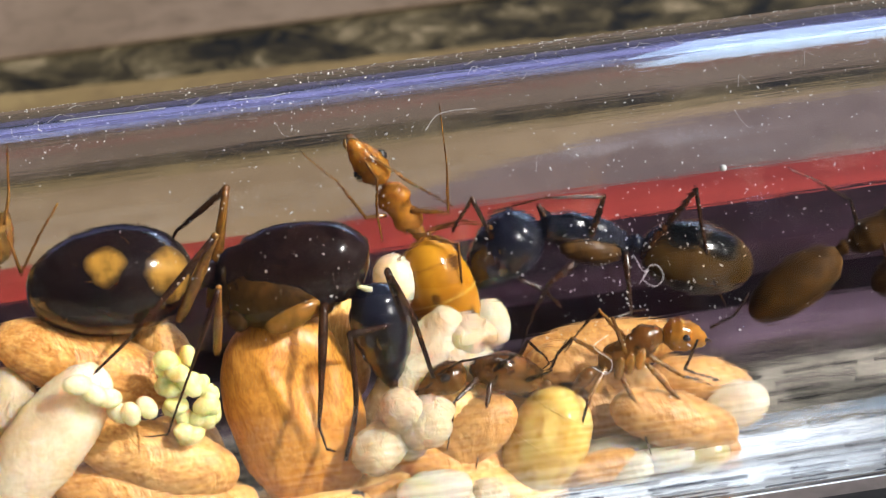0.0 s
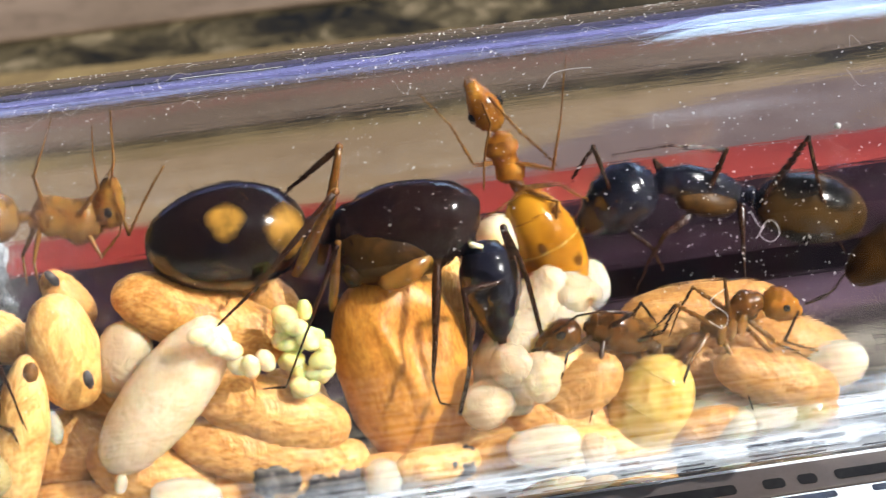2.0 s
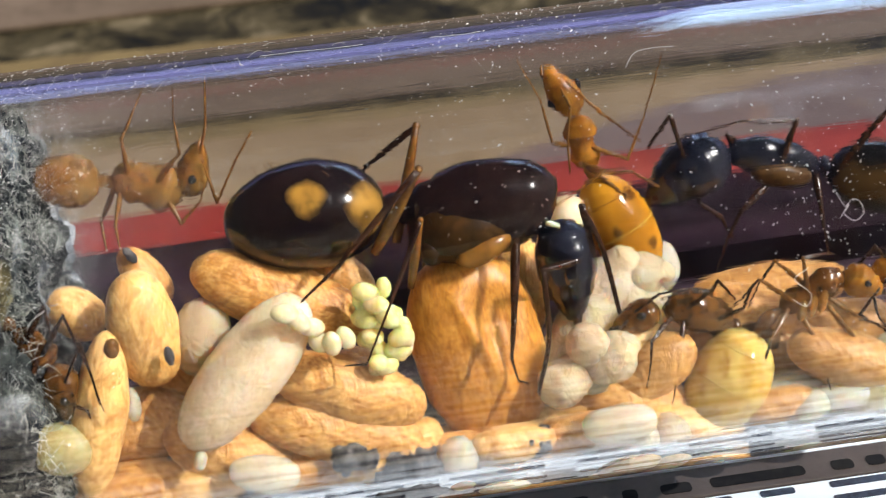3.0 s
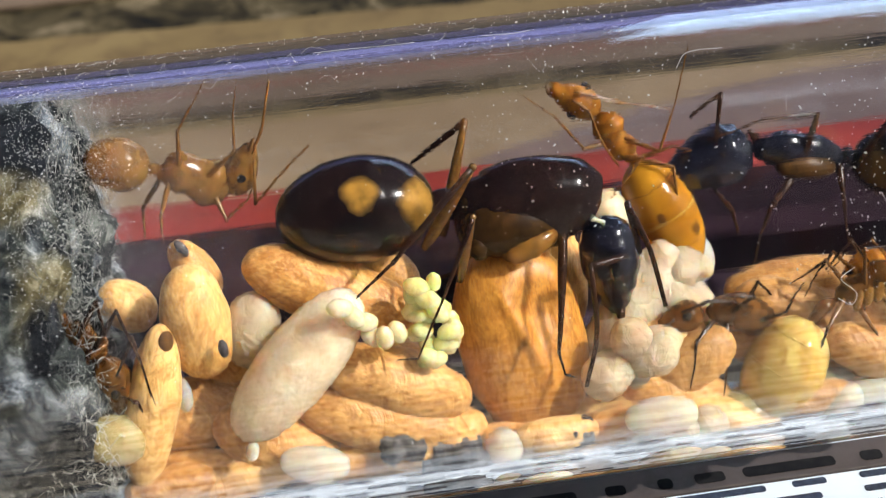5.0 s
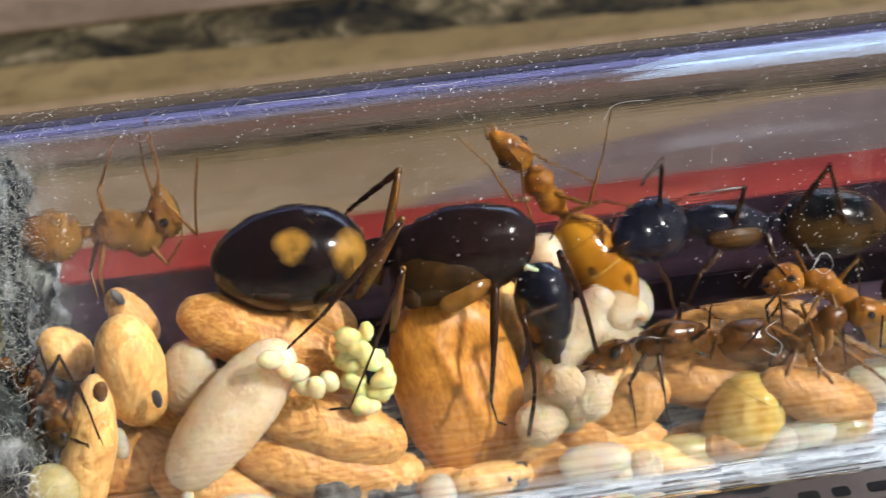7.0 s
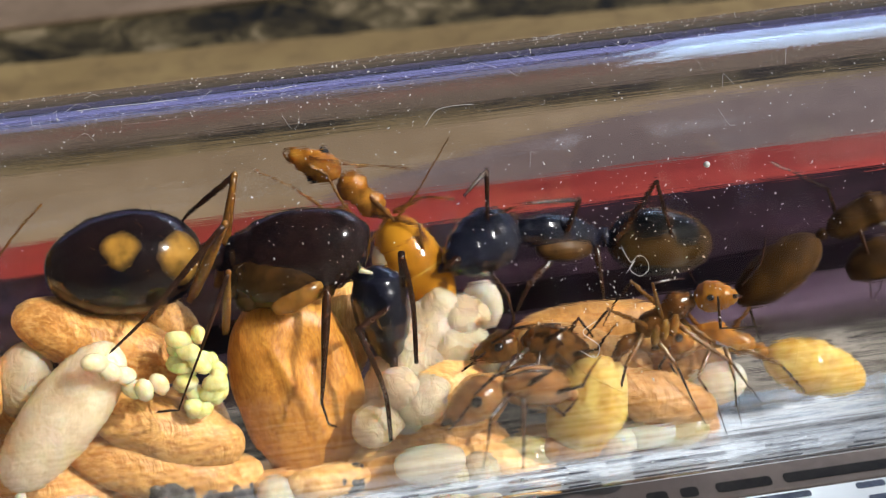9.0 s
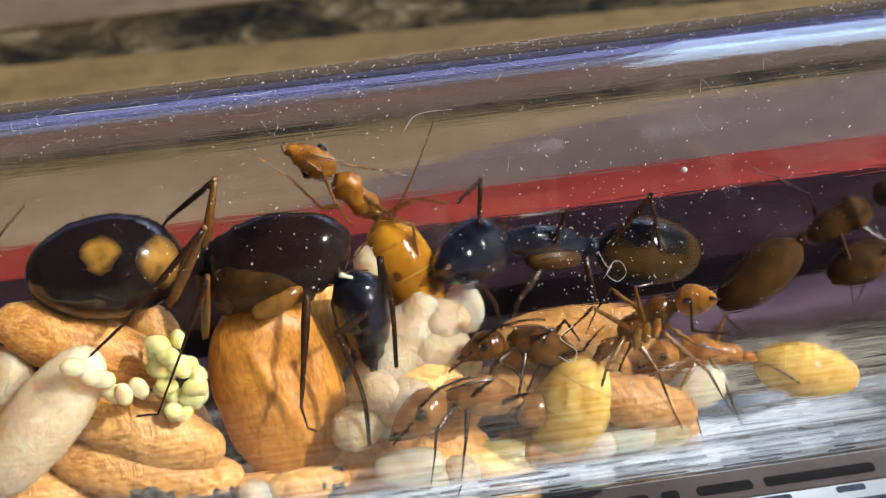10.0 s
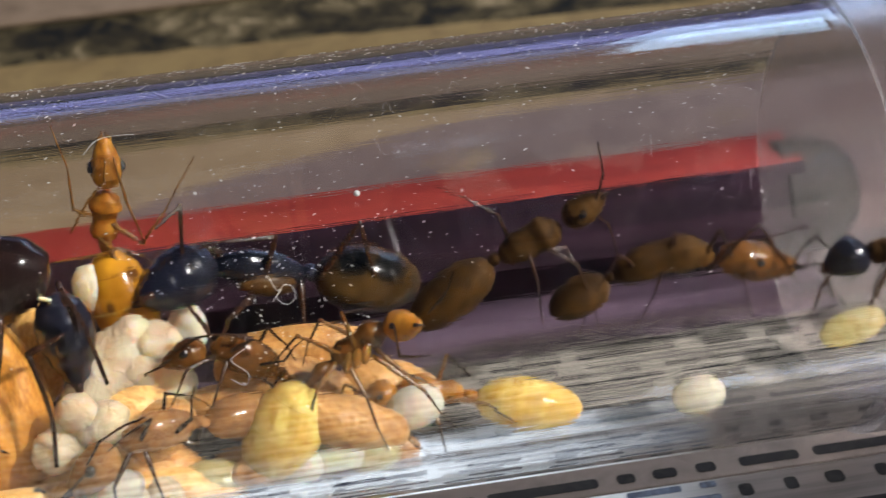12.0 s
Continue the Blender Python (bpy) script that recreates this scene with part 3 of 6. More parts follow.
def lint():
    """Loose fibres that stand off the plug."""
    rnd = random.Random(21)
    geo = []
    for _ in range(5200):
        a = rnd.uniform(0, 2 * math.pi)
        if rnd.random() < 0.45:
            r, x = (R_IN - 0.3) * math.sqrt(rnd.random()), COTTON_END + rnd.uniform(-0.7, 0.3)
            d = Vector((rnd.uniform(0.2, 1), rnd.uniform(-1, 1), rnd.uniform(-1, 1)))
        else:
            r, x = R_IN - rnd.uniform(0.1, 0.4), rnd.uniform(COTTON_END - 8, COTTON_END)
            d = Vector((rnd.uniform(-1, 1), rnd.uniform(-1, 1), rnd.uniform(-1, 1)))
        p = Vector((x, r * math.cos(a), AXIS_Z + r * math.sin(a)))
        size = rnd.uniform(0.2, 0.6)
        line = [p, p + d * size * 0.5 + Vector((0, rnd.uniform(-0.2, 0.2), rnd.uniform(-0.2, 0.2))), p + d * size + Vector((rnd.uniform(-0.2, 0.2), 0, rnd.uniform(-0.2, 0.2)))]
        for q in line:
            out = math.hypot(q.y, q.z - AXIS_Z)
            if out > R_IN - 0.06:
                q.y *= (R_IN - 0.06) / out
                q.z = AXIS_Z + (q.z - AXIS_Z) * (R_IN - 0.06) / out
        geo.append(loft(spline(line, 5), lambda s: 0.011, 3))
    return join(*geo)


plug = thing("cotton_plug", (COTTON_END - 4, 0, AXIS_Z - R_IN), "grey and black mouldy cotton plug in the tube", "cotton plug")
part("wad", cotton(), COTTON, plug)
part("loose_fibres", lint(), LINT, plug, "pale loose cotton fibres")


def film_mat():
    """A breath of condensation: clear with milky, patchy droplets that thin out away from the plug."""
    m = bpy.data.materials.new("condensation")
    m.use_nodes = True
    t = m.node_tree
    t.nodes.remove(t.nodes["Principled BSDF"])
    clear, milk, both = t.nodes.new("ShaderNodeBsdfTransparent"), t.nodes.new("ShaderNodeBsdfDiffuse"), t.nodes.new("ShaderNodeMixShader")
    milk.inputs["Color"].default_value = (0.62, 0.58, 0.60, 1)
    v = coords(t)
    cloud = noise_tex(t, v, 0.35, 4, 0.6, 0.5)
    drops = noise_tex(t, v, 4.0, 4, 0.7)
    split = t.nodes.new("ShaderNodeSeparateXYZ")
    t.links.new(v, split.inputs[0])
    thin = t.nodes.new("ShaderNodeMapRange")
    thin.interpolation_type = "SMOOTHSTEP"
    thin.inputs["From Min"].default_value, thin.inputs["From Max"].default_value = 3.4 * MM, -3.0 * MM
    thin.inputs["To Min"].default_value, thin.inputs["To Max"].default_value = 0.0, 0.075
    t.links.new(split.outputs[0], thin.inputs["Value"])
    amount = mix(t, 1.0, ramp(t, cloud, [(0.32, (0.25, 0.25, 0.25)), (0.62, (1, 1, 1))]), ramp(t, drops, [(0.36, (0.45, 0.45, 0.45)), (0.60, (1, 1, 1))]), "MULTIPLY")
    amount = mix(t, 1.0, amount, thin.outputs[0], "MULTIPLY")
    t.links.new(amount, both.inputs[0])
    t.links.new(clear.outputs[0], both.inputs[1])
    t.links.new(milk.outputs[0], both.inputs[2])
    t.links.new(both.outputs[0], t.nodes["Material Output"].inputs["Surface"])
    return m


def film():
    """A curved skin on the inner wall beside the plug."""
    nx, na = 24, 60
    verts, faces = [], []
    r = R_IN - 0.05
    for i in range(nx + 1):
        for k in range(na + 1):
            a = math.radians(72 + 90 * k / na)
            verts.append((COTTON_END + 0.9 + 7.0 * i / nx, r * math.cos(a), AXIS_Z + r * math.sin(a)))
    w = na + 1
    for i in range(nx):
        for k in range(na):
            p = i * w + k
            faces.append((p, p + 1, p + w + 1, p + w))
    return verts, faces


fog = solid("condensation", film(), film_mat(), "patchy milky condensation on the glass beside the plug", "condensation", flip=False)
fog.visible_shadow = False


# ---- brood ----
def cocoon(a, b, r, seed, mat=COCOON, label="tan silk ant cocoon", spot=None, bend=0.5):
    root = thing("cocoon", (Vector(a) + Vector(b)) / 2, label, "cocoon", "brood in the tube")
    line = warp(even(a, b, 30), bend, seed)
    part("shell", loft(line, egg_profile(r, 0.42), 26, rough=0.10, seed=seed), mat, root, axis=Vector(b) - Vector(a))
    if spot:
        part("dark_spot", ball(spot, 0.16, 12, 9, Vector(b) - Vector(a), 2.0), GRIT, root, "dark waste spot at the end")
    return root


def larva(a, b, r, seed, mat=LARVA, label="plump white ant larva", bend=0.4, rings=9, lumpy=0.05):
    line = warp(even(a, b, 64), bend, seed)
    prof = egg_profile(r, 0.40)
    geo = loft(line, lambda s: prof(s) * (1 + 0.006 * math.cos(2 * math.pi * rings * s)), 32, rough=lumpy, seed=seed)
    return solid("larva", geo, mat, label, "larva", "brood in the tube", axis=Vector(b) - Vector(a))


def egg(c, axis, r, seed, mat=EGG):
    a = Vector(axis).normalized() * r * 1.45
    return solid("egg", loft(even(Vector(c) - a, Vector(c) + a, 11), egg_profile(r), 14), mat, "pale yellow oval ant egg", "egg", "eggs in the tube")


# end, end, radius in mm, seed
cocoon((-10.69, -2.00, 10.16), (-5.35, -2.50, 7.45), 1.15, 1, label="brown silk ant cocoon under the queen")


def husk(a, b, r):
    """A large crumpled cocoon, wide above and pinched below, with a long fold and a dent."""
    root = thing("cocoon", (Vector(a) + Vector(b)) / 2, "large crumpled orange-tan cocoon under the queen", "cocoon", "brood in the tube")
    a, b = Vector(a), Vector(b)
    d = (b - a).normalized()
    eye = (TO_EYE - d * TO_EYE.dot(d)).normalized()
    side = d.cross(eye)
    line = even(a, b, 70)
    prof = egg_profile(r, 0.36, 0.22)
    verts, faces = loft(line, lambda s: prof(s), 72, wide=1.45, up=eye, rough=0.05, seed=2.0)
    L = (b - a).length
    out = []
    for v in verts:
        s, h = (v - a).dot(d) / L, (v - a).dot(side) / r / 1.45
        front = max(0.0, (v - a).dot(eye) / r)
        crest = 0.20 * math.exp(-((h - 0.42 + 0.9 * s) / 0.10) ** 2) * math.exp(-((s - 0.38) / 0.22) ** 2)
        dent = -0.32 * math.exp(-((h + 0.32) / 0.34) ** 2 - ((s - 0.30) / 0.16) ** 2)
        # shallow groove shaped along the line of the front leg's shadow
        leg_shadow_groove = -0.05 * math.exp(-((h - 0.25 + 1.0 * s) / 0.045) ** 2) * (s > 0.3)
        out.append(v + eye * front * r * (crest + dent + leg_shadow_groove))
    part("shell", (out, faces), HUSK, root, axis=d)
    return root


husk((-2.33, -1.40, 9.09), (-1.28, -3.60, 2.53), 1.5)
cocoon((-8.56, -3.60, 7.06), (-3.88, -4.00, 4.96), 1.1, 3)
cocoon((-9.59, -3.80, 5.69), (-4.04, -4.60, 3.93), 1.05, 4)
cocoon((-12.53, -2.60, 10.61), (-12.19, -3.20, 6.83), 1.12, 5, PALE_COCOON, "pale tan cocoon with a dark end spot", spot=(-11.57, -4.30, 8.55))
slim = cocoon((-13.34, -3.40, 9.14), (-14.80, -5.00, 4.10), 0.86, 6, PALE_COCOON, "slender pale tan cocoon with an opened end")
# solid ball; its brown stands in for the shaded hollow of the torn end
part("opening", ball((-13.31, -3.95, 8.83), 0.24, 14, 10, (0.25, 0, 1), 1.6), FEMUR, slim, "brown cap coloured as the dark hollow of the opening")
cocoon((-12.92, -0.50, 10.28), (-11.65, -1.20, 8.55), 0.62, 7, COCOON, "small greyish brown cocoon", spot=(-12.59, -1.10, 10.38))
cocoon((-12.33, -3.60, 5.21), (-8.34, -4.60, 3.64), 1.1, 8)
cocoon((-14.61, -2.60, 5.19), (-11.96, -3.00, 4.33), 1.2, 9)
cocoon((-13.98, -4.60, 3.85), (-10.80, -4.80, 3.19), 0.85, 10)
cocoon((4.57, -3.20, 3.38), (-2.84, -4.40, 2.36), 1.15, 11, PALE_COCOON, "pale tan silk ant cocoon")
cocoon((0.05, 1.00, 8.01), (-0.31, -1.50, 5.25), 1.05, 12, PALE_COCOON, "pale tan cocoon behind the queen's leg")
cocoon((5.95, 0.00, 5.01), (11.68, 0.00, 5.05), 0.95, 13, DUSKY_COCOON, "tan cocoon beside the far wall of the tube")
cocoon((-6.55, -4.40, 3.04), (-3.40, -4.00, 4.06), 0.9, 14, PALE_COCOON, "pale tan silk ant cocoon")
cocoon((1.45, -2.60, 5.25), (4.59, -2.40, 5.05), 1.1, 15, PALE_COCOON)
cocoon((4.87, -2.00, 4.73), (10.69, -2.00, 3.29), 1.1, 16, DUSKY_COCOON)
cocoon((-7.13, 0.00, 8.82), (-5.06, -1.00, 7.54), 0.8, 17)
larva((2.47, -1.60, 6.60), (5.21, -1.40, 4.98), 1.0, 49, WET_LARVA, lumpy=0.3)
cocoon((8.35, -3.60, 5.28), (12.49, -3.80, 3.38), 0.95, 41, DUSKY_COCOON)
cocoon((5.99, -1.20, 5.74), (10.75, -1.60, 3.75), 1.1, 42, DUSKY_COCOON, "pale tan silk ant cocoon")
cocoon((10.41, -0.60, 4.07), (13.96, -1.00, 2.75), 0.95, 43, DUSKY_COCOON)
cocoon((1.19, -3.40, 4.47), (5.18, -3.80, 3.08), 1.0, 44)
cocoon((-11.02, -0.50, 5.87), (-7.02, -1.00, 4.12), 1.2, 46)
cocoon((-6.48, -0.50, 5.11), (-4.86, -2.00, 3.02), 1.2, 47)
cocoon((-12.88, -1.20, 8.58), (-10.96, -2.00, 4.81), 1.0, 61)
cocoon((-13.67, -2.40, 5.84), (-9.79, -3.00, 3.68), 0.95, 62)
cocoon((-8.75, -3.60, 2.99), (-2.23, -4.00, 1.88), 0.95, 63, PALE_COCOON, "pale tan silk ant cocoon")
cocoon((-14.70, -4.20, 3.87), (-11.38, -4.40, 3.67), 0.8, 64)
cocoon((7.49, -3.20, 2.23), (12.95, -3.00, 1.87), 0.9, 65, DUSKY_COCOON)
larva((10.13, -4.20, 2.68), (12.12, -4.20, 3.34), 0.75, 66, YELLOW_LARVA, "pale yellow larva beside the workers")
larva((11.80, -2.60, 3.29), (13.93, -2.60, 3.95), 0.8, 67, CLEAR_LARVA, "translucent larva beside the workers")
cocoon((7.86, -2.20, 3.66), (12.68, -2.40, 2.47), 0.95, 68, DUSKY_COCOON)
cocoon((0.12, -4.60, 3.22), (3.32, -4.40, 3.73), 0.7, 71, PALE_COCOON)
cocoon((3.59, -4.60, 3.84), (6.65, -4.80, 2.16), 0.75, 72, PALE_COCOON)
larva((7.88, -4.80, 3.09), (9.43, -4.60, 3.54), 0.62, 73, CLEAR_LARVA, "small translucent ant larva")
larva((4.72, -5.20, 2.87), (6.08, -5.20, 2.31), 0.5, 74, CLEAR_LARVA, "small translucent ant larva")
larva((28.88, -0.50, 2.21), (31.29, -0.50, 3.14), 0.7, 48, YELLOW_LARVA, "yellowish larva near the mouth of the tube")
larva((-7.29, -4.00, 9.72), (-11.46, -5.00, 5.69), 1.2, 21, label="large plump white larva")
larva((-10.31, -2.40, 9.17), (-11.06, -3.00, 6.83), 0.92, 22, WET_LARVA, "plump translucent ant larva")
larva((3.80, -0.50, 7.75), (0.37, -3.00, 4.31), 1.1, 23, WET_LARVA, lumpy=0.3)
larva((1.02, -3.60, 6.02), (2.02, -4.00, 4.75), 0.66, 24, CLEAR_LARVA, "small translucent ant larva")
larva((5.11, 1.50, 6.70), (5.06, 0.50, 5.19), 0.75, 25, CLEAR_LARVA, "small translucent ant larva")
larva((1.89, 1.60, 8.98), (2.19, 1.00, 7.22), 0.75, 26)
larva((-3.50, -5.20, 4.31), (-2.57, -5.40, 3.60), 0.62, 27, CLEAR_LARVA, "small translucent ant larva")
larva((-2.51, -5.20, 2.95), (-0.81, -5.20, 3.12), 0.55, 28)
larva((0.96, -4.80, 3.20), (3.57, -4.60, 3.18), 0.72, 29)
larva((7.00, -4.00, 3.07), (9.71, -3.80, 2.93), 0.95, 30, CLEAR_LARVA, "small translucent ant larva")
larva((-13.10, -3.80, 7.24), (-13.04, -4.00, 6.10), 0.27, 31, CLEAR_LARVA, "small translucent ant larva")
larva((-11.27, -5.60, 5.61), (-10.91, -5.60, 5.45), 0.3, 32, CLEAR_LARVA, "small translucent ant larva")
cocoon((-15.38, -1.00, 9.20), (-13.84, -1.60, 8.01), 0.8, 33, PALE_COCOON, "pale tan cocoon beside the cotton plug")
larva((4.64, -4.50, 3.35), (6.61, -4.50, 2.86), 0.62, 34, YELLOW_LARVA, "pale yellow larva among the cocoons")
larva((22.37, -3.00, 2.28), (24.29, -3.00, 2.72), 0.8, 35, CLEAR_LARVA, "translucent larva near the mouth of the tube")


def wall_row():
    """Brood pressed against the lower front of the glass: middle along the tube, half length, radius, degrees under the axis."""
    kinds = {"p": (PALE_COCOON, "pale tan cocoon pressed against the glass"), "t": (COCOON, "tan cocoon pressed against the glass"), "d": (DUSKY_COCOON, "brown cocoon low against the glass"), "c": (CLEAR_LARVA, "translucent larva pressed against the glass"), "y": (YELLOW_LARVA, "pale yellow larva pressed against the glass")}
    rows = [(-13.9, 1.5, 0.62, 38, "t"), (-11.2, 1.6, 0.66, 42, "p"), (-9.2, 1.1, 0.52, 30, "c"), (-7.9, 1.7, 0.68, 44, "t"), (-5.4, 1.6, 0.6, 40, "p"), (-3.0, 1.5, 0.64, 46, "t"), (-1.2, 1.4, 0.58, 38, "p"), (0.9, 1.5, 0.66, 44, "t"), (2.2, 1.2, 0.6, 33, "c"), (3.4, 1.4, 0.62, 44, "p"), (5.4, 1.3, 0.62, 48, "y"), (7.6, 1.5, 0.62, 45, "d"), (9.8, 1.4, 0.55, 47, "c"),
            (-12.5, 1.8, 0.7, 58, "p"), (-9.4, 1.7, 0.7, 60, "t"), (-6.2, 1.7, 0.7, 60, "p"), (-2.6, 1.7, 0.7, 61, "p"), (0.6, 1.6, 0.7, 60, "t"), (3.8, 1.7, 0.7, 61, "p"), (7.0, 1.7, 0.7, 62, "d")]
    for k, (x, half, r, under, kind) in enumerate(rows):
        reach, a = R_IN - r - 0.12, math.radians(under)
        c = Vector((x, -reach * math.cos(a), AXIS_Z - reach * math.sin(a)))
        tip = Vector((half, 0.12 * math.sin(k * 2.3), 0.16 * math.cos(k * 1.7)))
        mat, words = kinds[kind]
        if kind in "cy":
            larva(c - tip, c + tip, r, 100 + k, mat, words, 0.1, 7)
        else:
            cocoon(c - tip, c + tip, r, 100 + k, mat, words, bend=0.1)


wall_row()
cocoon((2.05, -3.40, 3.7), (5.15, -3.40, 5.75), 1.0, 131, DUSKY_COCOON, "broad tan cocoon beside the crumpled one")


def larva_pile():
    """Small wet larvae heaped before the white ones beside the queen's head."""
    rnd = random.Random(31)
    for c in ((3.77, -1.20, 6.85), (2.65, -1.90, 5.95), (1.45, -3.90, 6.38), (0.67, -4.30, 5.61), (2.25, -4.00, 5.78), (2.40, -5.20, 3.31), (3.76, -5.10, 3.07)):
        a = rnd.uniform(0, math.pi)
        d = Vector((math.cos(a), rnd.uniform(-0.4, 0.4), math.sin(a))) * rnd.uniform(0.9, 1.1)
        larva(Vector(c) - d, Vector(c) + d, rnd.uniform(0.62, 0.78), rnd.uniform(50, 90), WET_LARVA, "small wet larva in a heap by the queen", 0.5, 6, 0.3)


larva_pile()


def eggs():
    rnd = random.Random(7)
    for spot, tilt in (((-7.84, -5.30, 10.18), 0.3), ((-7.46, -5.20, 9.72), 0.9), ((-7.12, -5.00, 9.37), 0.4), ((-6.93, -4.80, 8.65), 0.8), ((-6.57, -5.00, 8.69), 1.5), ((-6.13, -4.60, 8.55), 1.2)):
        egg(spot, (math.cos(tilt), 0.2, -math.sin(tilt)), 0.3, 1, PALE_EGG)
    spine = spline([(-4.75, -4.10, 7.10), (-4.73, -4.00, 7.90), (-5.02, -3.80, 8.68), (-5.16, -3.60, 9.53)], 30)
    for k, c in enumerate(spine):
        c = c + Vector((rnd.uniform(-0.62, 0.62), rnd.uniform(-0.5, 0.5), rnd.uniform(-0.3, 0.3)))
        a = rnd.uniform(0, 3)
        egg(c, (math.cos(a), rnd.uniform(-0.4, 0.4), math.sin(a)), rnd.uniform(0.25, 0.32), k)


eggs()


def grit(c, r, seed):
    verts, faces = loft(even(Vector(c) - Vector((r, 0, -0.2 * r)), Vector(c) + Vector((r, 0, 0.3 * r)), 22), egg_profile(r * 0.72, 0.3), 22)
    c = Vector(c)
    out = [v + (v - c) * (0.42 * noise.fractal(v * 2.0 + Vector((seed * 5, 0, 0)), 1.0, 2.0, 4) + 0.16 * noise.noise(v * 7.0)) for v in verts]
    return solid("grit", (out, faces), GRIT, "dark crumb of grit among the brood", "grit", "grit in the tube")


grit((-6.43, -5.20, 4.32), 0.7, 1)
grit((-4.63, -5.40, 3.39), 1.1, 2)
grit((-0.58, -5.20, 3.86), 0.6, 3)


# ---- ants ----


def limb(joints, r, name, mat, parent, far_mat=None):
    """A leg: a swollen thigh, a slimmer shin and a thin foot, the last two as pieces of the leg."""
    js = [Vector(j) for j in joints]

    def bone(a, b, ra, rb, swell):
        d = (b - a).normalized()
        line = spline([a - d * ra * 0.3, b], 10)
        geo = loft(line, lambda s: ((ra + (rb - ra) * s) * (0.8 + swell * math.sin(math.pi * min(1.0, s * 1.1)))), 10)
        return join(geo, ball(b, rb * 0.95, 8, 6))

    leg = part(name, bone(js[0], js[1], r, r * 0.72, 0.3), mat, parent, at=js[0])
    if len(js) > 2:
        part("shin", bone(js[1], js[2], r * 0.62, r * 0.42, 0.2), far_mat or mat, leg)
    if len(js) > 3:
        geos = [bone(a, b, r * 0.34, r * 0.24, 0.1) for a, b in zip(js[2:], js[3:])]
        end, d = js[-1], (js[-1] - js[-2]).normalized()
        geos.append(bone(end, end + d * r * 0.5 + TO_EYE * r * 0.6, r * 0.16, r * 0.08, 0.0))
        part("foot", join(*geos), far_mat or mat, leg)
    return leg


def feeler(joints, r, mat, head):
    """An elbowed antenna: a straight first joint, then a beaded whip."""
    js = [Vector(j) for j in joints]
    geos = [loft(spline(js[:2], 8), lambda s: r * (0.7 + 0.3 * s), 8)]
    line = spline(js[1:], 26)
    geos.append(loft(line, lambda s: r * (0.8 - 0.2 * s) * (1 + 0.12 * math.cos(2 * math.pi * 11 * s)), 8))
    geos.append(ball(js[1], r * 1.02, 8, 6))
    return part("antenna", join(*geos), mat, head, at=js[0])


def bump_profile(stops):
    """A smooth radius through (place, radius) stops."""
    def f(s):
        for (a, ra), (b, rb) in zip(stops, stops[1:]):
            if s <= b:
                t = (s - a) / (b - a)
                t = t * t * (3 - 2 * t)
                return ra + (rb - ra) * t
        return stops[-1][1]
    return f


BROAD_CHEST = bump_profile([(0, 0.16), (0.1, 0.5), (0.3, 0.74), (0.5, 0.62), (0.72, 0.66), (0.9, 0.5), (1, 0.22)])
CHEST = bump_profile([(0, 0.12), (0.08, 0.34), (0.3, 0.55), (0.5, 0.4), (0.72, 0.48), (0.9, 0.36), (1, 0.16)])
QUEEN_HEAD = bump_profile([(0, 0.05), (0.04, 0.5), (0.12, 0.8), (0.28, 1.0), (0.46, 1.0), (0.64, 0.80), (0.80, 0.52), (0.93, 0.26), (1, 0.05)])
HEAD = bump_profile([(0, 0.05), (0.05, 0.5), (0.14, 0.8), (0.3, 1.0), (0.5, 0.97), (0.7, 0.78), (0.88, 0.5), (0.97, 0.3), (1, 0.05)])


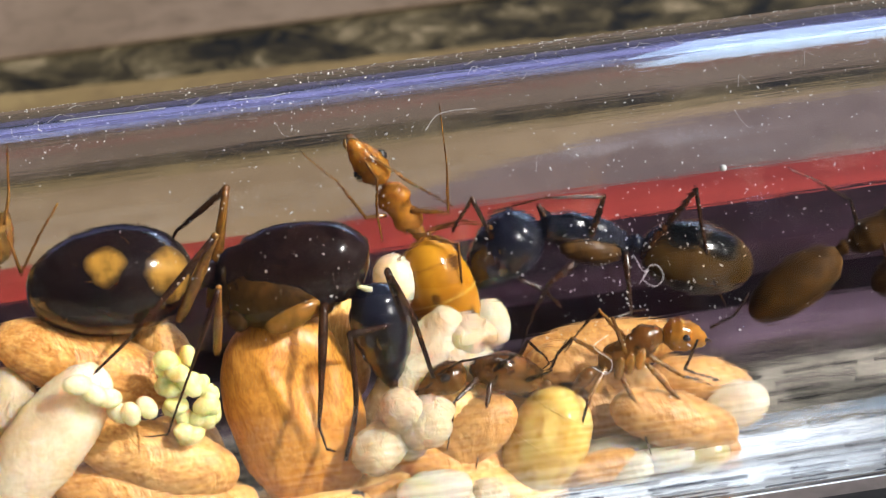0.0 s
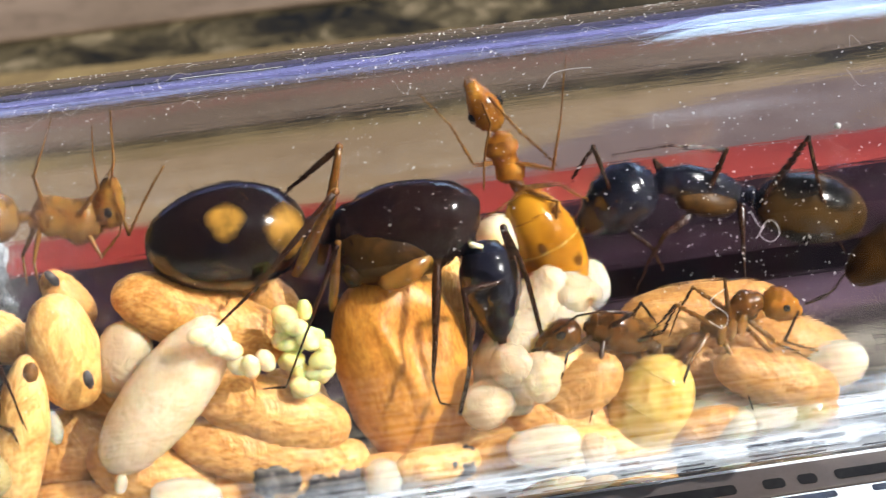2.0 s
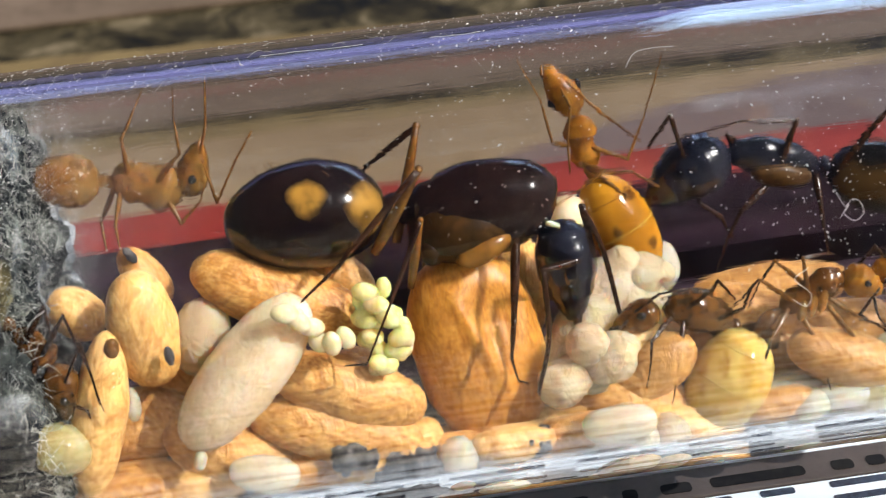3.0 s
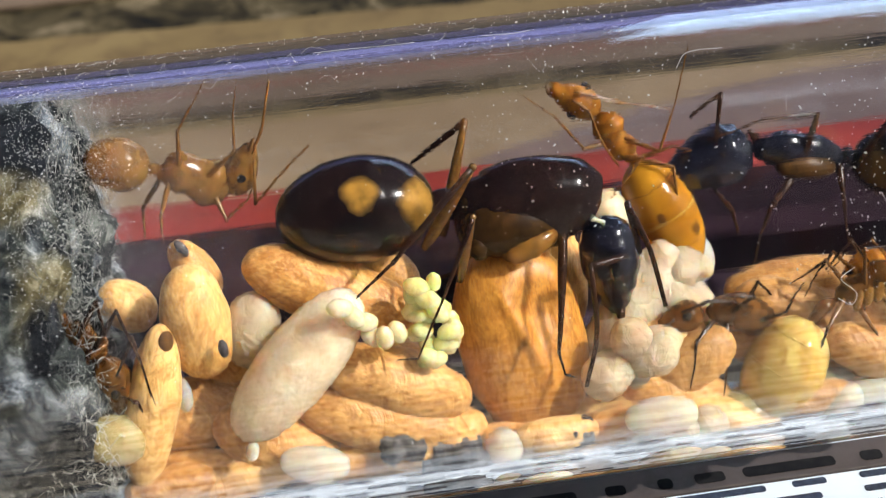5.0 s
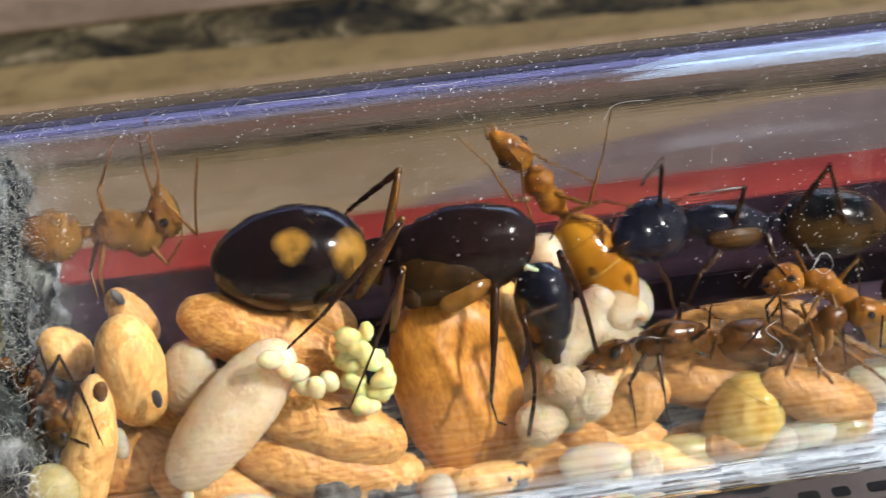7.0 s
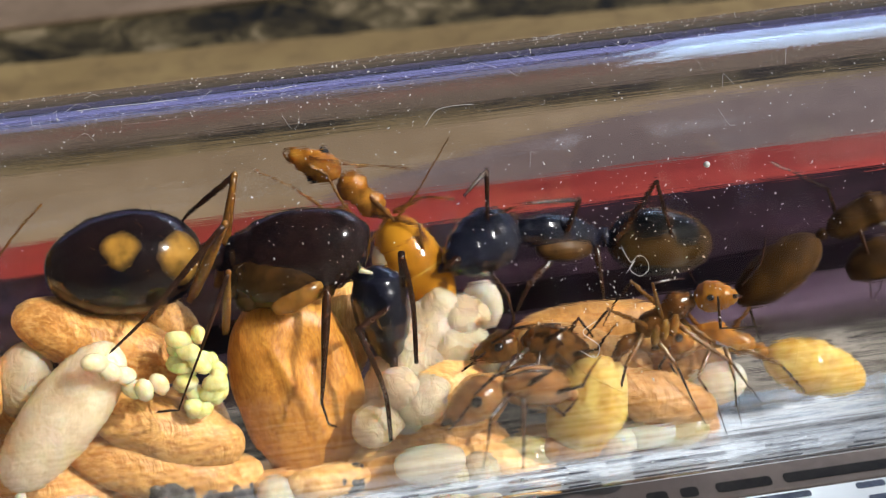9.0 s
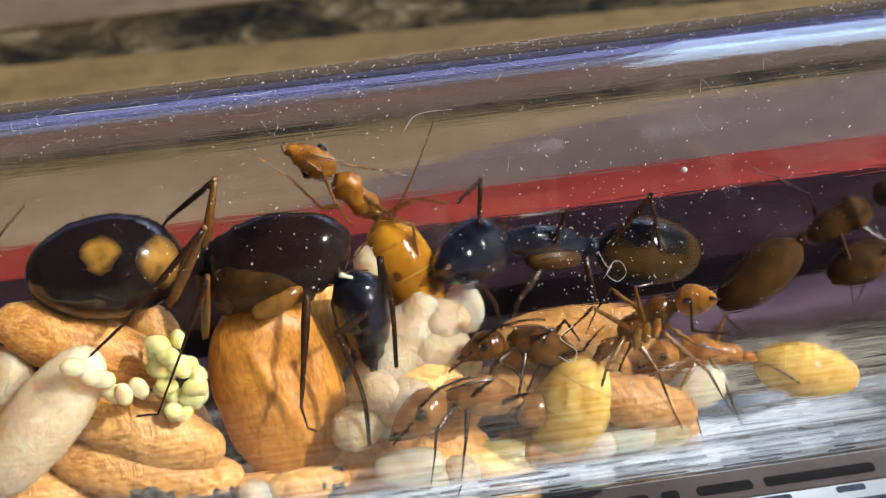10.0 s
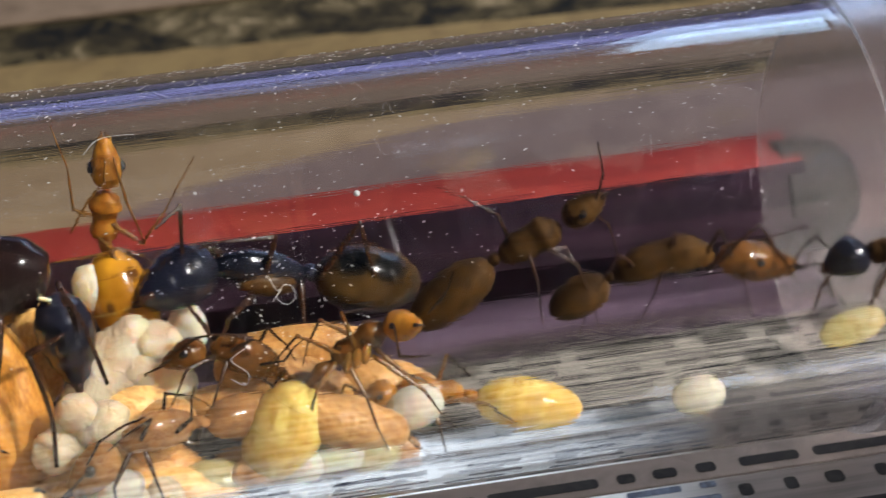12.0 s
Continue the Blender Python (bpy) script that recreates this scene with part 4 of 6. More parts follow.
def ant(label, neck, mouth, head_r, back, chest_r, waist, tail, tail_r, legs, feelers, mats, group="worker ants in the tube", side=True, name="worker_ant", leg_r=0.095, eye_r=0.15, head_shape=HEAD, spots=(), hairs=0, bands=()):
    """mats: head, mesosoma, gaster, thigh, shin. back: places along the mesosoma from neck to waist.
    spots: two ground colours, a patch colour and (place, radius) of the patches on the gaster."""
    head_m, chest_m, tail_m, leg_m, shin_m = mats
    neck, mouth, waist, tail = Vector(neck), Vector(mouth), Vector(waist), Vector(tail)
    mid = sum((Vector(b) for b in back), Vector()) / len(back)
    root = thing(name, mid, label, "ant", group)
    d = (mouth - neck).normalized()
    s = (TO_EYE - d * TO_EYE.dot(d)).normalized()
    w = d.cross(s)
    if not side:
        s, w = w, s
    # head: broad behind, narrow at the mouth, a little flat from top to bottom
    L = (mouth - neck).length
    head = part("head", loft([neck.lerp(mouth, q / 29) for q in range(30)], lambda q: head_r * head_shape(q), 26, wide=1.0, up=w, rough=0.03), head_m, root, at=neck)
    for sgn in (1, -1):
        e = neck + d * L * 0.44 + s * sgn * head_r * 0.92 + w * 0.12 * head_r
        part("eye", ball(e, eye_r, 14, 10, d, 1.2), EYE, head)
        m0 = neck + d * L * 0.88 + s * sgn * head_r * 0.3
        m1 = mouth + d * L * 0.09 + s * sgn * head_r * 0.06
        part("mandible", loft(spline([m0, m0.lerp(m1, 0.5) + s * sgn * head_r * 0.16, m1], 8), lambda q: head_r * 0.19 * (1 - 0.72 * q), 8), shin_m, head)
    whips = [feeler(f, leg_r * 0.62, shin_m, head) for f in feelers]
    # mesosoma and petiole
    part("mesosoma", loft(spline(back, 34), chest_r, 24, wide=0.85, rough=0.04), chest_m, root, at=mid)
    j, k = Vector(back[-1]), waist
    up = Vector((0, 0, 1))
    k_in = k + (tail - k).normalized() * tail_r * 0.25
    part("petiole", loft(spline([j, (j + k) / 2 + up * 0.1, k_in], 12), lambda q: leg_r * (1.1 + 1.6 * math.sin(math.pi * q) ** 2), 12), chest_m, root)
    # gaster of overlapping plates
    prof = egg_profile(tail_r, 0.47, 0.12)
    g = part("gaster", loft(even(waist, tail, 64), lambda q: prof(q) * (1.0 + 0.016 * ((1.0 - q) * 5.0 % 1.0) - 0.008), 34, rough=0.02), tail_m, root, at=waist)
    axis = (tail - waist).normalized()
    if spots:
        centres = []
        for c, r in spots[3]:
            c = Vector(c)
            q = min(max((c - waist).dot(axis) / (tail - waist).length, 0.03), 0.97)
            on = waist.lerp(tail, q)
            n = (TO_EYE - axis * TO_EYE.dot(axis)).normalized()
            v = axis.cross(n)
            pr = prof(math.acos(1 - 2 * q) / math.pi)
            h = max(-0.92, min(0.92, (c - on).dot(v) / pr))
            centres.append((on + (n * math.sqrt(1 - h * h) + v * h) * pr, r))
        g.data.materials[0] = spotted("spotted_chitin", spots[0], spots[1], spots[2], centres, waist, 0.13)
    for q, mat in bands:
        n0 = (Vector((0, 0, 1)) - axis * axis.z).normalized()
        n1, c, pr = axis.cross(n0), waist.lerp(tail, q), prof(math.acos(1 - 2 * q) / math.pi) * 0.995
        rim = [c + (n0 * math.cos(w) + n1 * math.sin(w)) * pr for w in (2 * math.pi * k / 32 for k in range(32))]
        verts = [p + (p - c).normalized() * a + axis * b for p in rim for a, b in ((-0.05, -0.07), (0.035, 0.0), (-0.05, 0.07))]
        faces = [(3 * k + j, 3 * k + (j + 1) % 3, 3 * ((k + 1) % 32) + (j + 1) % 3, 3 * ((k + 1) % 32) + j) for k in range(32) for j in range(3)]
        part("plate_edge", (verts, faces), mat, g, "edge of a gaster plate")
    if hairs:
        rnd = random.Random(hairs)
        hs = []
        for _ in range(hairs):
            q = rnd.uniform(0.1, 0.95)
            a = rnd.uniform(0, 2 * math.pi)
            n0 = (Vector((0, 0, 1)) - axis * axis.z).normalized()
            nn = n0 * math.cos(a) + axis.cross(n0) * math.sin(a)
            p = waist.lerp(tail, q) + nn * prof(math.acos(1 - 2 * q) / math.pi) * 0.98
            hs.append(loft(spline([p, p + nn * 0.2 + axis * 0.06, p + nn * 0.36 + axis * 0.2], 4), lambda s_: 0.011 * (1 - 0.8 * s_), 4))
        part("hairs", join(*hs), FEMUR, g, "sparse pale hairs")
    made = [limb(l[0], l[1], "leg", l[2], root, shin_m) if len(l) == 3 and isinstance(l[1], float) else limb(l, leg_r, "leg", leg_m, root, shin_m) for l in legs]
    return root, head, g, whips, made


# the queen
queen, queen_head, queen_gaster, queen_whips, _ = ant(
    "large glossy black and brown queen ant standing on cocoons", (1.21, -1.50, 9.86), (1.46, -2.40, 6.26), 1.0,
    [(0.93, -1.30, 9.92), (0.08, -1.20, 10.38), (-1.22, -1.20, 10.49), (-2.62, -1.20, 10.40), (-3.72, -1.20, 10.42)],
    bump_profile([(0, 0.3), (0.04, 0.8), (0.13, 1.26), (0.27, 1.54), (0.42, 1.60), (0.60, 1.58), (0.72, 1.46), (0.81, 1.22), (0.87, 1.17), (0.94, 0.98), (1, 0.5)]), (-4.33, -1.20, 11.08), (-9.49, -1.40, 11.10), 1.72,
    [[(-4.07, -0.60, 9.36), (-3.00, 0.40, 12.87), (-4.77, 0.60, 11.56), (-6.67, 1.40, 9.03)],
     [(-4.85, -2.60, 10.25), (-3.31, -3.40, 13.27), (-6.08, -4.80, 11.21), (-7.25, -5.20, 10.47)],
     ([(-3.89, -3.20, 9.20), (-3.43, -3.80, 11.81), (-4.55, -4.80, 9.90), (-5.60, -5.30, 7.99), (-6.23, -5.30, 8.03)], 0.15, FEMUR),
     ([(-0.43, -2.80, 10.11), (-0.87, -4.40, 8.16), (-1.09, -5.00, 7.24), (-0.96, -5.30, 6.61), (-0.73, -5.40, 6.56)], 0.16, LEG),
     [(-2.98, -0.60, 8.87), (-3.27, -0.60, 7.90), (-4.25, -0.40, 7.48)]],
    [[(1.99, -3.20, 9.34), (1.69, -3.00, 11.10), (2.24, -3.40, 9.63), (2.63, -3.80, 7.54)],
     [(1.52, -3.30, 9.36), (0.27, -3.60, 9.38), (0.18, -4.60, 7.51), (-0.34, -5.20, 5.95)]],
    (BLACK, BROWN, BROWN, FEMUR, LEG), name="queen_ant", group="queen in the tube", leg_r=0.2, eye_r=0.26, hairs=60, head_shape=QUEEN_HEAD,
    spots=((0.0045, 0.003, 0.004), (0.013, 0.007, 0.006), (0.24, 0.125, 0.022), (((-6.75, -2.50, 12.34), 0.5), ((-4.81, -2.50, 11.76), 0.74))))
# lower side and hips of the queen
part("side_plate", loft(warp(even((-3.75, -1.55, 10.20), (-0.15, -1.50, 10.02), 30), 0.1, 3), egg_profile(1.16, 0.38), 30, wide=1.15, rough=0.05), SIDE, queen, "translucent brown lower side")
# pale colour here stands in for a white glint at the neck
part("neck", loft(spline([(0.70, -1.90, 10.06), (0.92, -1.95, 9.98), (1.12, -1.95, 9.88)], 8), lambda q: 0.09 - 0.02 * q, 12), PALE_EGG, queen, "small pale link at the neck in place of a glint")
for a_, b_, r_ in (((-3.20, -2.30, 10.24), (-3.03, -2.60, 9.44), 0.36), ((-1.76, -2.20, 9.85), (-2.23, -2.70, 9.35), 0.4), ((-0.55, -2.40, 10.05), (-2.30, -2.85, 9.55), 0.42)):
    part("hip", loft(even(a_, b_, 14), egg_profile(r_, 0.42), 14), SIDE if b_[0] < -3.0 else AMBER_PATCH, queen, "amber hip joint")
part("wing_scar", ball((-1.17, -1.20, 12.05), 0.13, 10, 7), BLACK, queen)

# the golden worker that rears up behind the queen
rearing, rearing_head, rearing_gaster, _, rearing_legs = ant(
    "golden callow worker rearing up behind the queen", (2.59, 2.20, 11.91), (1.91, 2.40, 13.77), 0.56,
    [(2.59, 2.20, 11.83), (2.74, 2.20, 10.87), (3.03, 2.20, 9.83)],
    bump_profile([(0, 0.15), (0.12, 0.46), (0.32, 0.60), (0.50, 0.44), (0.60, 0.42), (0.78, 0.54), (0.92, 0.44), (1, 0.2)]), (3.08, 2.00, 9.53), (4.73, 0.80, 5.65), 1.2,
    [[(2.22, 1.80, 10.93), (1.61, 1.60, 11.18), (1.13, 1.60, 12.79), (0.35, 1.80, 14.08)],
     [(3.03, 2.00, 10.71), (4.26, 1.60, 10.41), (4.70, 1.80, 11.98), (5.09, 2.00, 14.09)],
     [(2.96, 1.80, 9.94), (4.16, 1.00, 9.31), (3.75, 0.60, 8.13), (3.23, 0.40, 6.96)],
     [(2.77, 1.80, 10.08), (3.38, 1.40, 9.98), (2.33, 1.20, 9.47), (1.40, 1.00, 9.12)],
     [(3.35, 2.40, 9.46), (4.56, 2.40, 9.39), (5.47, 2.00, 8.91)]],
    [[(2.44, 1.80, 13.35), (3.33, 1.80, 11.85), (3.89, 1.80, 11.13), (4.42, 1.80, 10.39)],
     [(2.20, 1.80, 13.17), (2.37, 1.70, 12.46), (2.01, 1.60, 11.39), (1.81, 1.60, 10.11)]],
    (AMBER, AMBER, GOLD, FEMUR, FEMUR), side=False, eye_r=0.17,
    spots=((0.24, 0.090, 0.005), (0.44, 0.195, 0.012), (0.085, 0.030, 0.005), (((4.40, 0.00, 9.53), 0.34), ((4.87, 0.00, 7.63), 0.28), ((3.63, 0.00, 8.27), 0.2), ((3.98, 0.00, 6.85), 0.24))), bands=((0.2, AMBER), (0.48, HONEY), (0.76, AMBER)))

# the black-headed major behind
major, major_head, major_gaster, major_whips, major_legs = ant(
    "black-headed major worker with a spotted gaster by the far wall", (7.74, 2.80, 9.47), (5.20, 2.40, 7.30), 1.18,
    [(7.80, 2.80, 9.17), (8.94, 2.80, 8.84), (10.19, 2.80, 8.43), (11.14, 2.80, 7.87)],
    bump_profile([(0, 0.2), (0.1, 0.5), (0.35, 0.72), (0.6, 0.66), (0.85, 0.5), (1, 0.25)]), (11.56, 2.80, 7.86), (15.59, 2.40, 6.73), 1.35,
    [[(9.45, 2.40, 8.10), (10.16, 2.20, 10.32), (8.09, 2.00, 10.80), (6.10, 2.00, 10.56)],
     [(9.25, 2.40, 7.90), (8.00, 1.60, 7.37), (7.44, 1.40, 6.40), (6.97, 1.20, 5.17)],
     [(10.91, 2.40, 7.89), (10.81, 1.60, 7.07), (10.79, 1.20, 6.24), (10.86, 1.00, 5.40)],
     [(11.53, 2.40, 7.80), (13.23, 2.00, 10.42), (13.71, 1.40, 7.32), (14.26, 1.00, 6.06)],
     [(8.37, 3.00, 8.63), (7.91, 3.20, 9.63), (9.11, 3.40, 8.55)]],
    [[(6.28, 2.00, 8.79), (5.41, 2.00, 10.92), (4.97, 1.90, 10.26), (4.68, 1.80, 9.80)],
     [(6.88, 2.00, 7.55), (7.75, 1.80, 6.95), (7.93, 1.70, 6.62), (8.22, 1.60, 6.17)]],
    (BLACK, BLACK, UMBER, LEG, LEG), name="major_ant", group="major ants in the tube", leg_r=0.15, eye_r=0.14,
    spots=((0.030, 0.015, 0.004), (0.062, 0.032, 0.008), (0.004, 0.004, 0.004), (((11.82, 1.00, 9.52), 0.7), ((13.03, 1.00, 9.41), 0.8), ((14.38, 1.00, 8.81), 0.75), ((12.77, 1.00, 6.76), 0.45))))
part("side_plate", loft(even((8.55, 2.45, 8.45), (10.75, 2.45, 7.85), 20), egg_profile(0.52, 0.42), 18, rough=0.15), HIP, major, "amber lower side")

# the orange-headed worker near the glass, with a full gaster
walker, walker_head, walker_gaster, walker_whips, walker_legs = ant(
    "amber worker with an orange head and a swollen yellow gaster", (10.23, -2.80, 7.03), (11.48, -2.96, 6.19), 0.56,
    [(10.27, -2.80, 6.96), (9.60, -2.80, 6.75), (8.75, -2.80, 6.30), (8.18, -2.80, 5.89)], CHEST,
    (7.14, -3.20, 5.41), (5.05, -4.40, 2.40), 1.35,
    [[(9.65, -3.00, 6.35), (10.72, -3.40, 5.42), (11.28, -3.50, 5.16), (11.65, -3.60, 4.89)],
     [(9.08, -3.00, 6.10), (8.67, -3.20, 8.12), (9.40, -3.00, 8.06), (9.85, -2.80, 7.86)],
     [(8.69, -3.00, 6.17), (7.21, -3.40, 7.77), (6.59, -3.60, 7.34), (6.13, -3.60, 6.97)],
     [(8.63, -3.20, 6.08), (9.18, -4.00, 5.16), (9.48, -4.40, 4.00), (9.84, -4.60, 2.91)],
     [(9.59, -3.20, 6.15), (10.94, -4.00, 4.64), (11.22, -4.40, 3.94), (11.59, -4.60, 3.08)],
     [(8.25, -3.20, 6.14), (7.45, -4.00, 5.68), (6.82, -4.60, 4.37), (6.49, -4.80, 3.17)],
     [(9.46, -2.40, 6.11), (8.13, -2.20, 7.55), (7.50, -2.40, 6.88), (7.07, -2.60, 6.17)]],
    [[(11.16, -3.60, 6.83), (10.56, -3.80, 5.94), (11.16, -3.80, 5.50), (11.66, -3.80, 5.19)],
     [(11.73, -2.60, 6.33), (12.58, -2.40, 6.41), (12.94, -2.20, 6.57), (13.29, -2.00, 6.84)]],
    (AMBER, RUST, HONEY, FEMUR, LEG), eye_r=0.12, bands=((0.18, HONEY), (0.5, HONEY), (0.8, HONEY)))
for k_ in range(3):
    a_ = Vector((8.80 + 0.34 * k_, -3.25, 6.50 + 0.14 * k_))
    part("hip", loft(even(a_, a_ + Vector((-0.25, -0.30, -0.62)), 14), egg_profile(0.17, 0.42), 12), CALLOW, walker, "pale glossy hip joint")

# the rust worker that faces the queen, and another that comes along the glass
def rust_worker(label, mats, eye_r, head_r, mouth):
    return ant(
        label, (4.10, -2.80, 6.87), mouth, head_r,
        [(4.24, -2.80, 6.85), (5.12, -2.70, 6.55), (6.00, -2.60, 6.02), (6.53, -2.60, 5.61)],
        bump_profile([(0, 0.15), (0.1, 0.45), (0.4, 0.72), (0.6, 0.66), (0.8, 0.55), (1, 0.2)]),
        (6.84, -2.40, 5.15), (9.13, -1.80, 3.16), 0.8,
        [[(4.66, -3.00, 6.59), (5.66, -3.20, 7.50), (4.80, -3.30, 7.66), (4.02, -3.40, 7.62)],
         [(4.85, -3.00, 6.45), (4.56, -3.80, 5.79), (4.32, -4.20, 4.97), (4.11, -4.40, 4.11)],
         [(5.80, -3.00, 6.18), (6.75, -3.40, 6.74), (7.08, -3.20, 7.23), (7.42, -3.00, 7.49)],
         [(5.33, -2.60, 6.11), (6.29, -3.00, 5.18), (6.77, -3.00, 5.80)],
         [(4.47, -3.00, 6.62), (3.53, -3.80, 6.41), (3.34, -4.20, 5.82), (3.09, -4.40, 5.09)],
         [(5.62, -2.20, 6.03), (6.26, -2.00, 7.05), (6.89, -1.80, 6.13), (7.29, -1.80, 5.14)]],
        [[(3.13, -3.30, 7.15), (3.93, -3.40, 7.73), (4.80, -3.30, 7.70), (5.57, -3.20, 7.47)],
         [(2.92, -3.40, 6.92), (2.50, -3.60, 6.76), (2.18, -3.60, 6.61), (1.98, -3.60, 6.49)]],
        mats, eye_r=eye_r)


feeder, feeder_head, feeder_gaster, feeder_whips, feeder_legs = rust_worker("rust-brown worker beside the queen's head", (RUST, RUST, RUST, LEG, LEG), 0.15, 0.54, (2.53, -3.00, 6.40))
newcomer, newcomer_head, newcomer_gaster, newcomer_whips, newcomer_legs = rust_worker("brown callow worker among the brood close to the glass", (DUN, DUN, DUN, LEG, LEG), 0.18, 0.70, (2.08, -3.05, 6.26))

# a second amber worker that comes from further along the tube
comer, comer_head, comer_gaster, comer_whips, comer_legs = ant(
    "amber worker walking among the brood", (9.90, -1.80, 7.59), (8.45, -2.00, 7.36), 0.6,
    [(9.96, -1.80, 7.53), (10.72, -1.80, 7.22), (11.56, -1.80, 6.61), (12.08, -1.80, 6.28)], CHEST,
    (12.44, -2.00, 6.00), (15.96, -2.40, 4.09), 1.05,
    [[(10.30, -2.20, 7.32), (8.67, -3.00, 7.65), (8.94, -3.20, 6.32), (9.10, -3.40, 5.72)],
     [(10.91, -2.20, 6.98), (11.10, -3.00, 6.31), (11.15, -3.60, 5.28), (11.32, -3.80, 4.66)],
     [(11.53, -2.20, 6.64), (12.78, -2.80, 6.13), (13.44, -3.40, 5.24)],
     [(11.17, -1.40, 6.64), (12.00, -1.20, 7.82), (12.55, -1.00, 6.15)],
     [(10.44, -2.40, 7.31), (9.56, -3.40, 6.84), (10.08, -3.80, 5.60), (10.27, -4.00, 4.25)],
     [(10.61, -1.20, 6.72), (9.81, -1.00, 8.03), (8.81, -1.00, 7.71), (8.20, -1.00, 7.08)]],
    [[(9.03, -2.40, 8.01), (8.32, -2.40, 8.93), (7.79, -2.60, 8.45), (7.50, -2.60, 7.92)],
     [(8.94, -2.40, 7.55), (8.34, -2.80, 7.09), (8.49, -3.00, 6.49), (8.95, -3.20, 5.84)]],
    (AMBER, AMBER, HONEY, FEMUR, LEG), eye_r=0.13, bands=((0.2, HONEY), (0.5, HONEY), (0.78, HONEY)))

# the callow worker by the cotton
callow, callow_head, callow_gaster, callow_whips, callow_legs = ant(
    "pale callow worker beside the cotton plug", (-10.79, 1.00, 10.95), (-10.10, 1.00, 12.80), 0.56,
    [(-10.89, 1.00, 11.01), (-11.53, 1.00, 11.32), (-12.39, 1.00, 11.66), (-13.23, 1.00, 11.61)],
    bump_profile([(0, 0.2), (0.1, 0.6), (0.32, 0.86), (0.55, 0.68), (0.75, 0.74), (1, 0.25)]), (-13.47, 1.00, 11.78), (-15.60, 1.10, 12.05), 0.88,
    [[(-12.49, 0.60, 11.47), (-12.57, 0.60, 13.36), (-12.06, 0.80, 14.21), (-11.64, 1.00, 14.89)],
     [(-11.95, 0.60, 11.39), (-10.77, 0.40, 12.79), (-10.82, 0.80, 13.83), (-10.73, 1.00, 14.63)],
     [(-12.85, 0.60, 11.52), (-13.16, 0.00, 10.63), (-13.15, -0.20, 10.05), (-13.09, -0.40, 9.77)],
     [(-11.43, 0.60, 11.20), (-10.98, 0.00, 10.51), (-10.32, 0.20, 11.15), (-10.12, 0.20, 11.76)],
     [(-13.15, 1.40, 11.23), (-13.71, 1.20, 10.23), (-13.63, 0.60, 9.47)]],
    [[(-10.07, 0.50, 12.43), (-9.91, 0.40, 10.87), (-9.17, 0.50, 11.98), (-8.33, 0.60, 13.04)],
     [(-10.11, 0.50, 12.64), (-9.78, 0.60, 13.47), (-9.64, 0.70, 14.22), (-9.50, 0.80, 14.93)]],
    (CALLOW, CALLOW, CALLOW, FEMUR, FEMUR))

# the reddish worker low beside the cotton
low, low_head, low_gaster, _, _ = ant(
    "rust-coloured worker low beside the cotton plug", (-15.09, -3.80, 8.65), (-14.51, -4.00, 6.39), 0.62,
    [(-15.09, -3.80, 8.65), (-15.43, -3.70, 9.20), (-16.00, -3.60, 9.89)], CHEST, (-16.33, -3.40, 10.06), (-18.28, -3.20, 9.98), 0.9,
    [[(-15.20, -4.20, 9.32), (-14.32, -4.40, 10.74), (-13.83, -4.80, 9.09), (-13.58, -5.00, 7.63)],
     [(-15.41, -4.20, 9.13), (-15.96, -4.80, 7.90), (-15.16, -5.00, 8.37), (-14.62, -5.00, 8.50)],
     [(-15.62, -4.20, 9.83), (-14.92, -4.00, 10.87), (-14.79, -4.40, 10.06)]],
    [[(-14.63, -4.60, 8.52), (-13.96, -4.60, 9.85), (-13.78, -4.80, 8.86), (-13.65, -5.00, 7.87)],
     [(-14.60, -4.60, 7.72), (-14.10, -4.80, 7.56), (-13.94, -4.90, 6.91), (-13.95, -5.00, 6.30)]],
    (RUST, RUST, RUST, LEG, LEG))
larva((-16.20, -5.00, 6.50), (-14.40, -5.00, 5.83), 0.78, 41, YELLOW_LARVA, "translucent yellow larva by the cotton")

# workers further along the tube
crowd_a, crowd_a_head, _, _, _ = ant(
    "slender brown worker further along the tube", (19.33, 1.50, 8.04), (20.91, 1.50, 9.03), 0.6,
    [(19.22, 1.50, 7.94), (18.13, 1.50, 7.49), (16.91, 1.50, 6.85)], BROAD_CHEST, (16.54, 1.50, 6.66), (13.30, 1.00, 4.65), 0.94,
    [[(18.29, 1.20, 7.52), (19.64, 0.60, 6.68), (20.06, 0.20, 5.34), (20.31, 0.00, 3.87)],
     [(17.85, 1.20, 7.34), (18.08, 0.40, 6.30), (18.11, 0.20, 5.28), (18.15, 0.00, 4.50)],
     [(17.20, 1.20, 7.19), (19.42, 1.60, 6.84), (19.65, 1.20, 6.42), (19.91, 1.00, 5.61)],
     [(17.50, 1.80, 6.77), (16.98, 2.00, 8.48), (15.78, 2.20, 9.29), (14.79, 2.40, 9.81)]],
    [[(20.46, 1.20, 8.90), (20.88, 1.60, 9.82), (20.81, 1.70, 10.49), (20.74, 1.80, 11.15)],
     [(20.35, 1.20, 8.56), (20.98, 1.20, 7.84), (21.14, 1.00, 7.19), (21.24, 1.00, 6.42)]],
    (OLIVE, OLIVE, OLIVE, LEG, LEG))
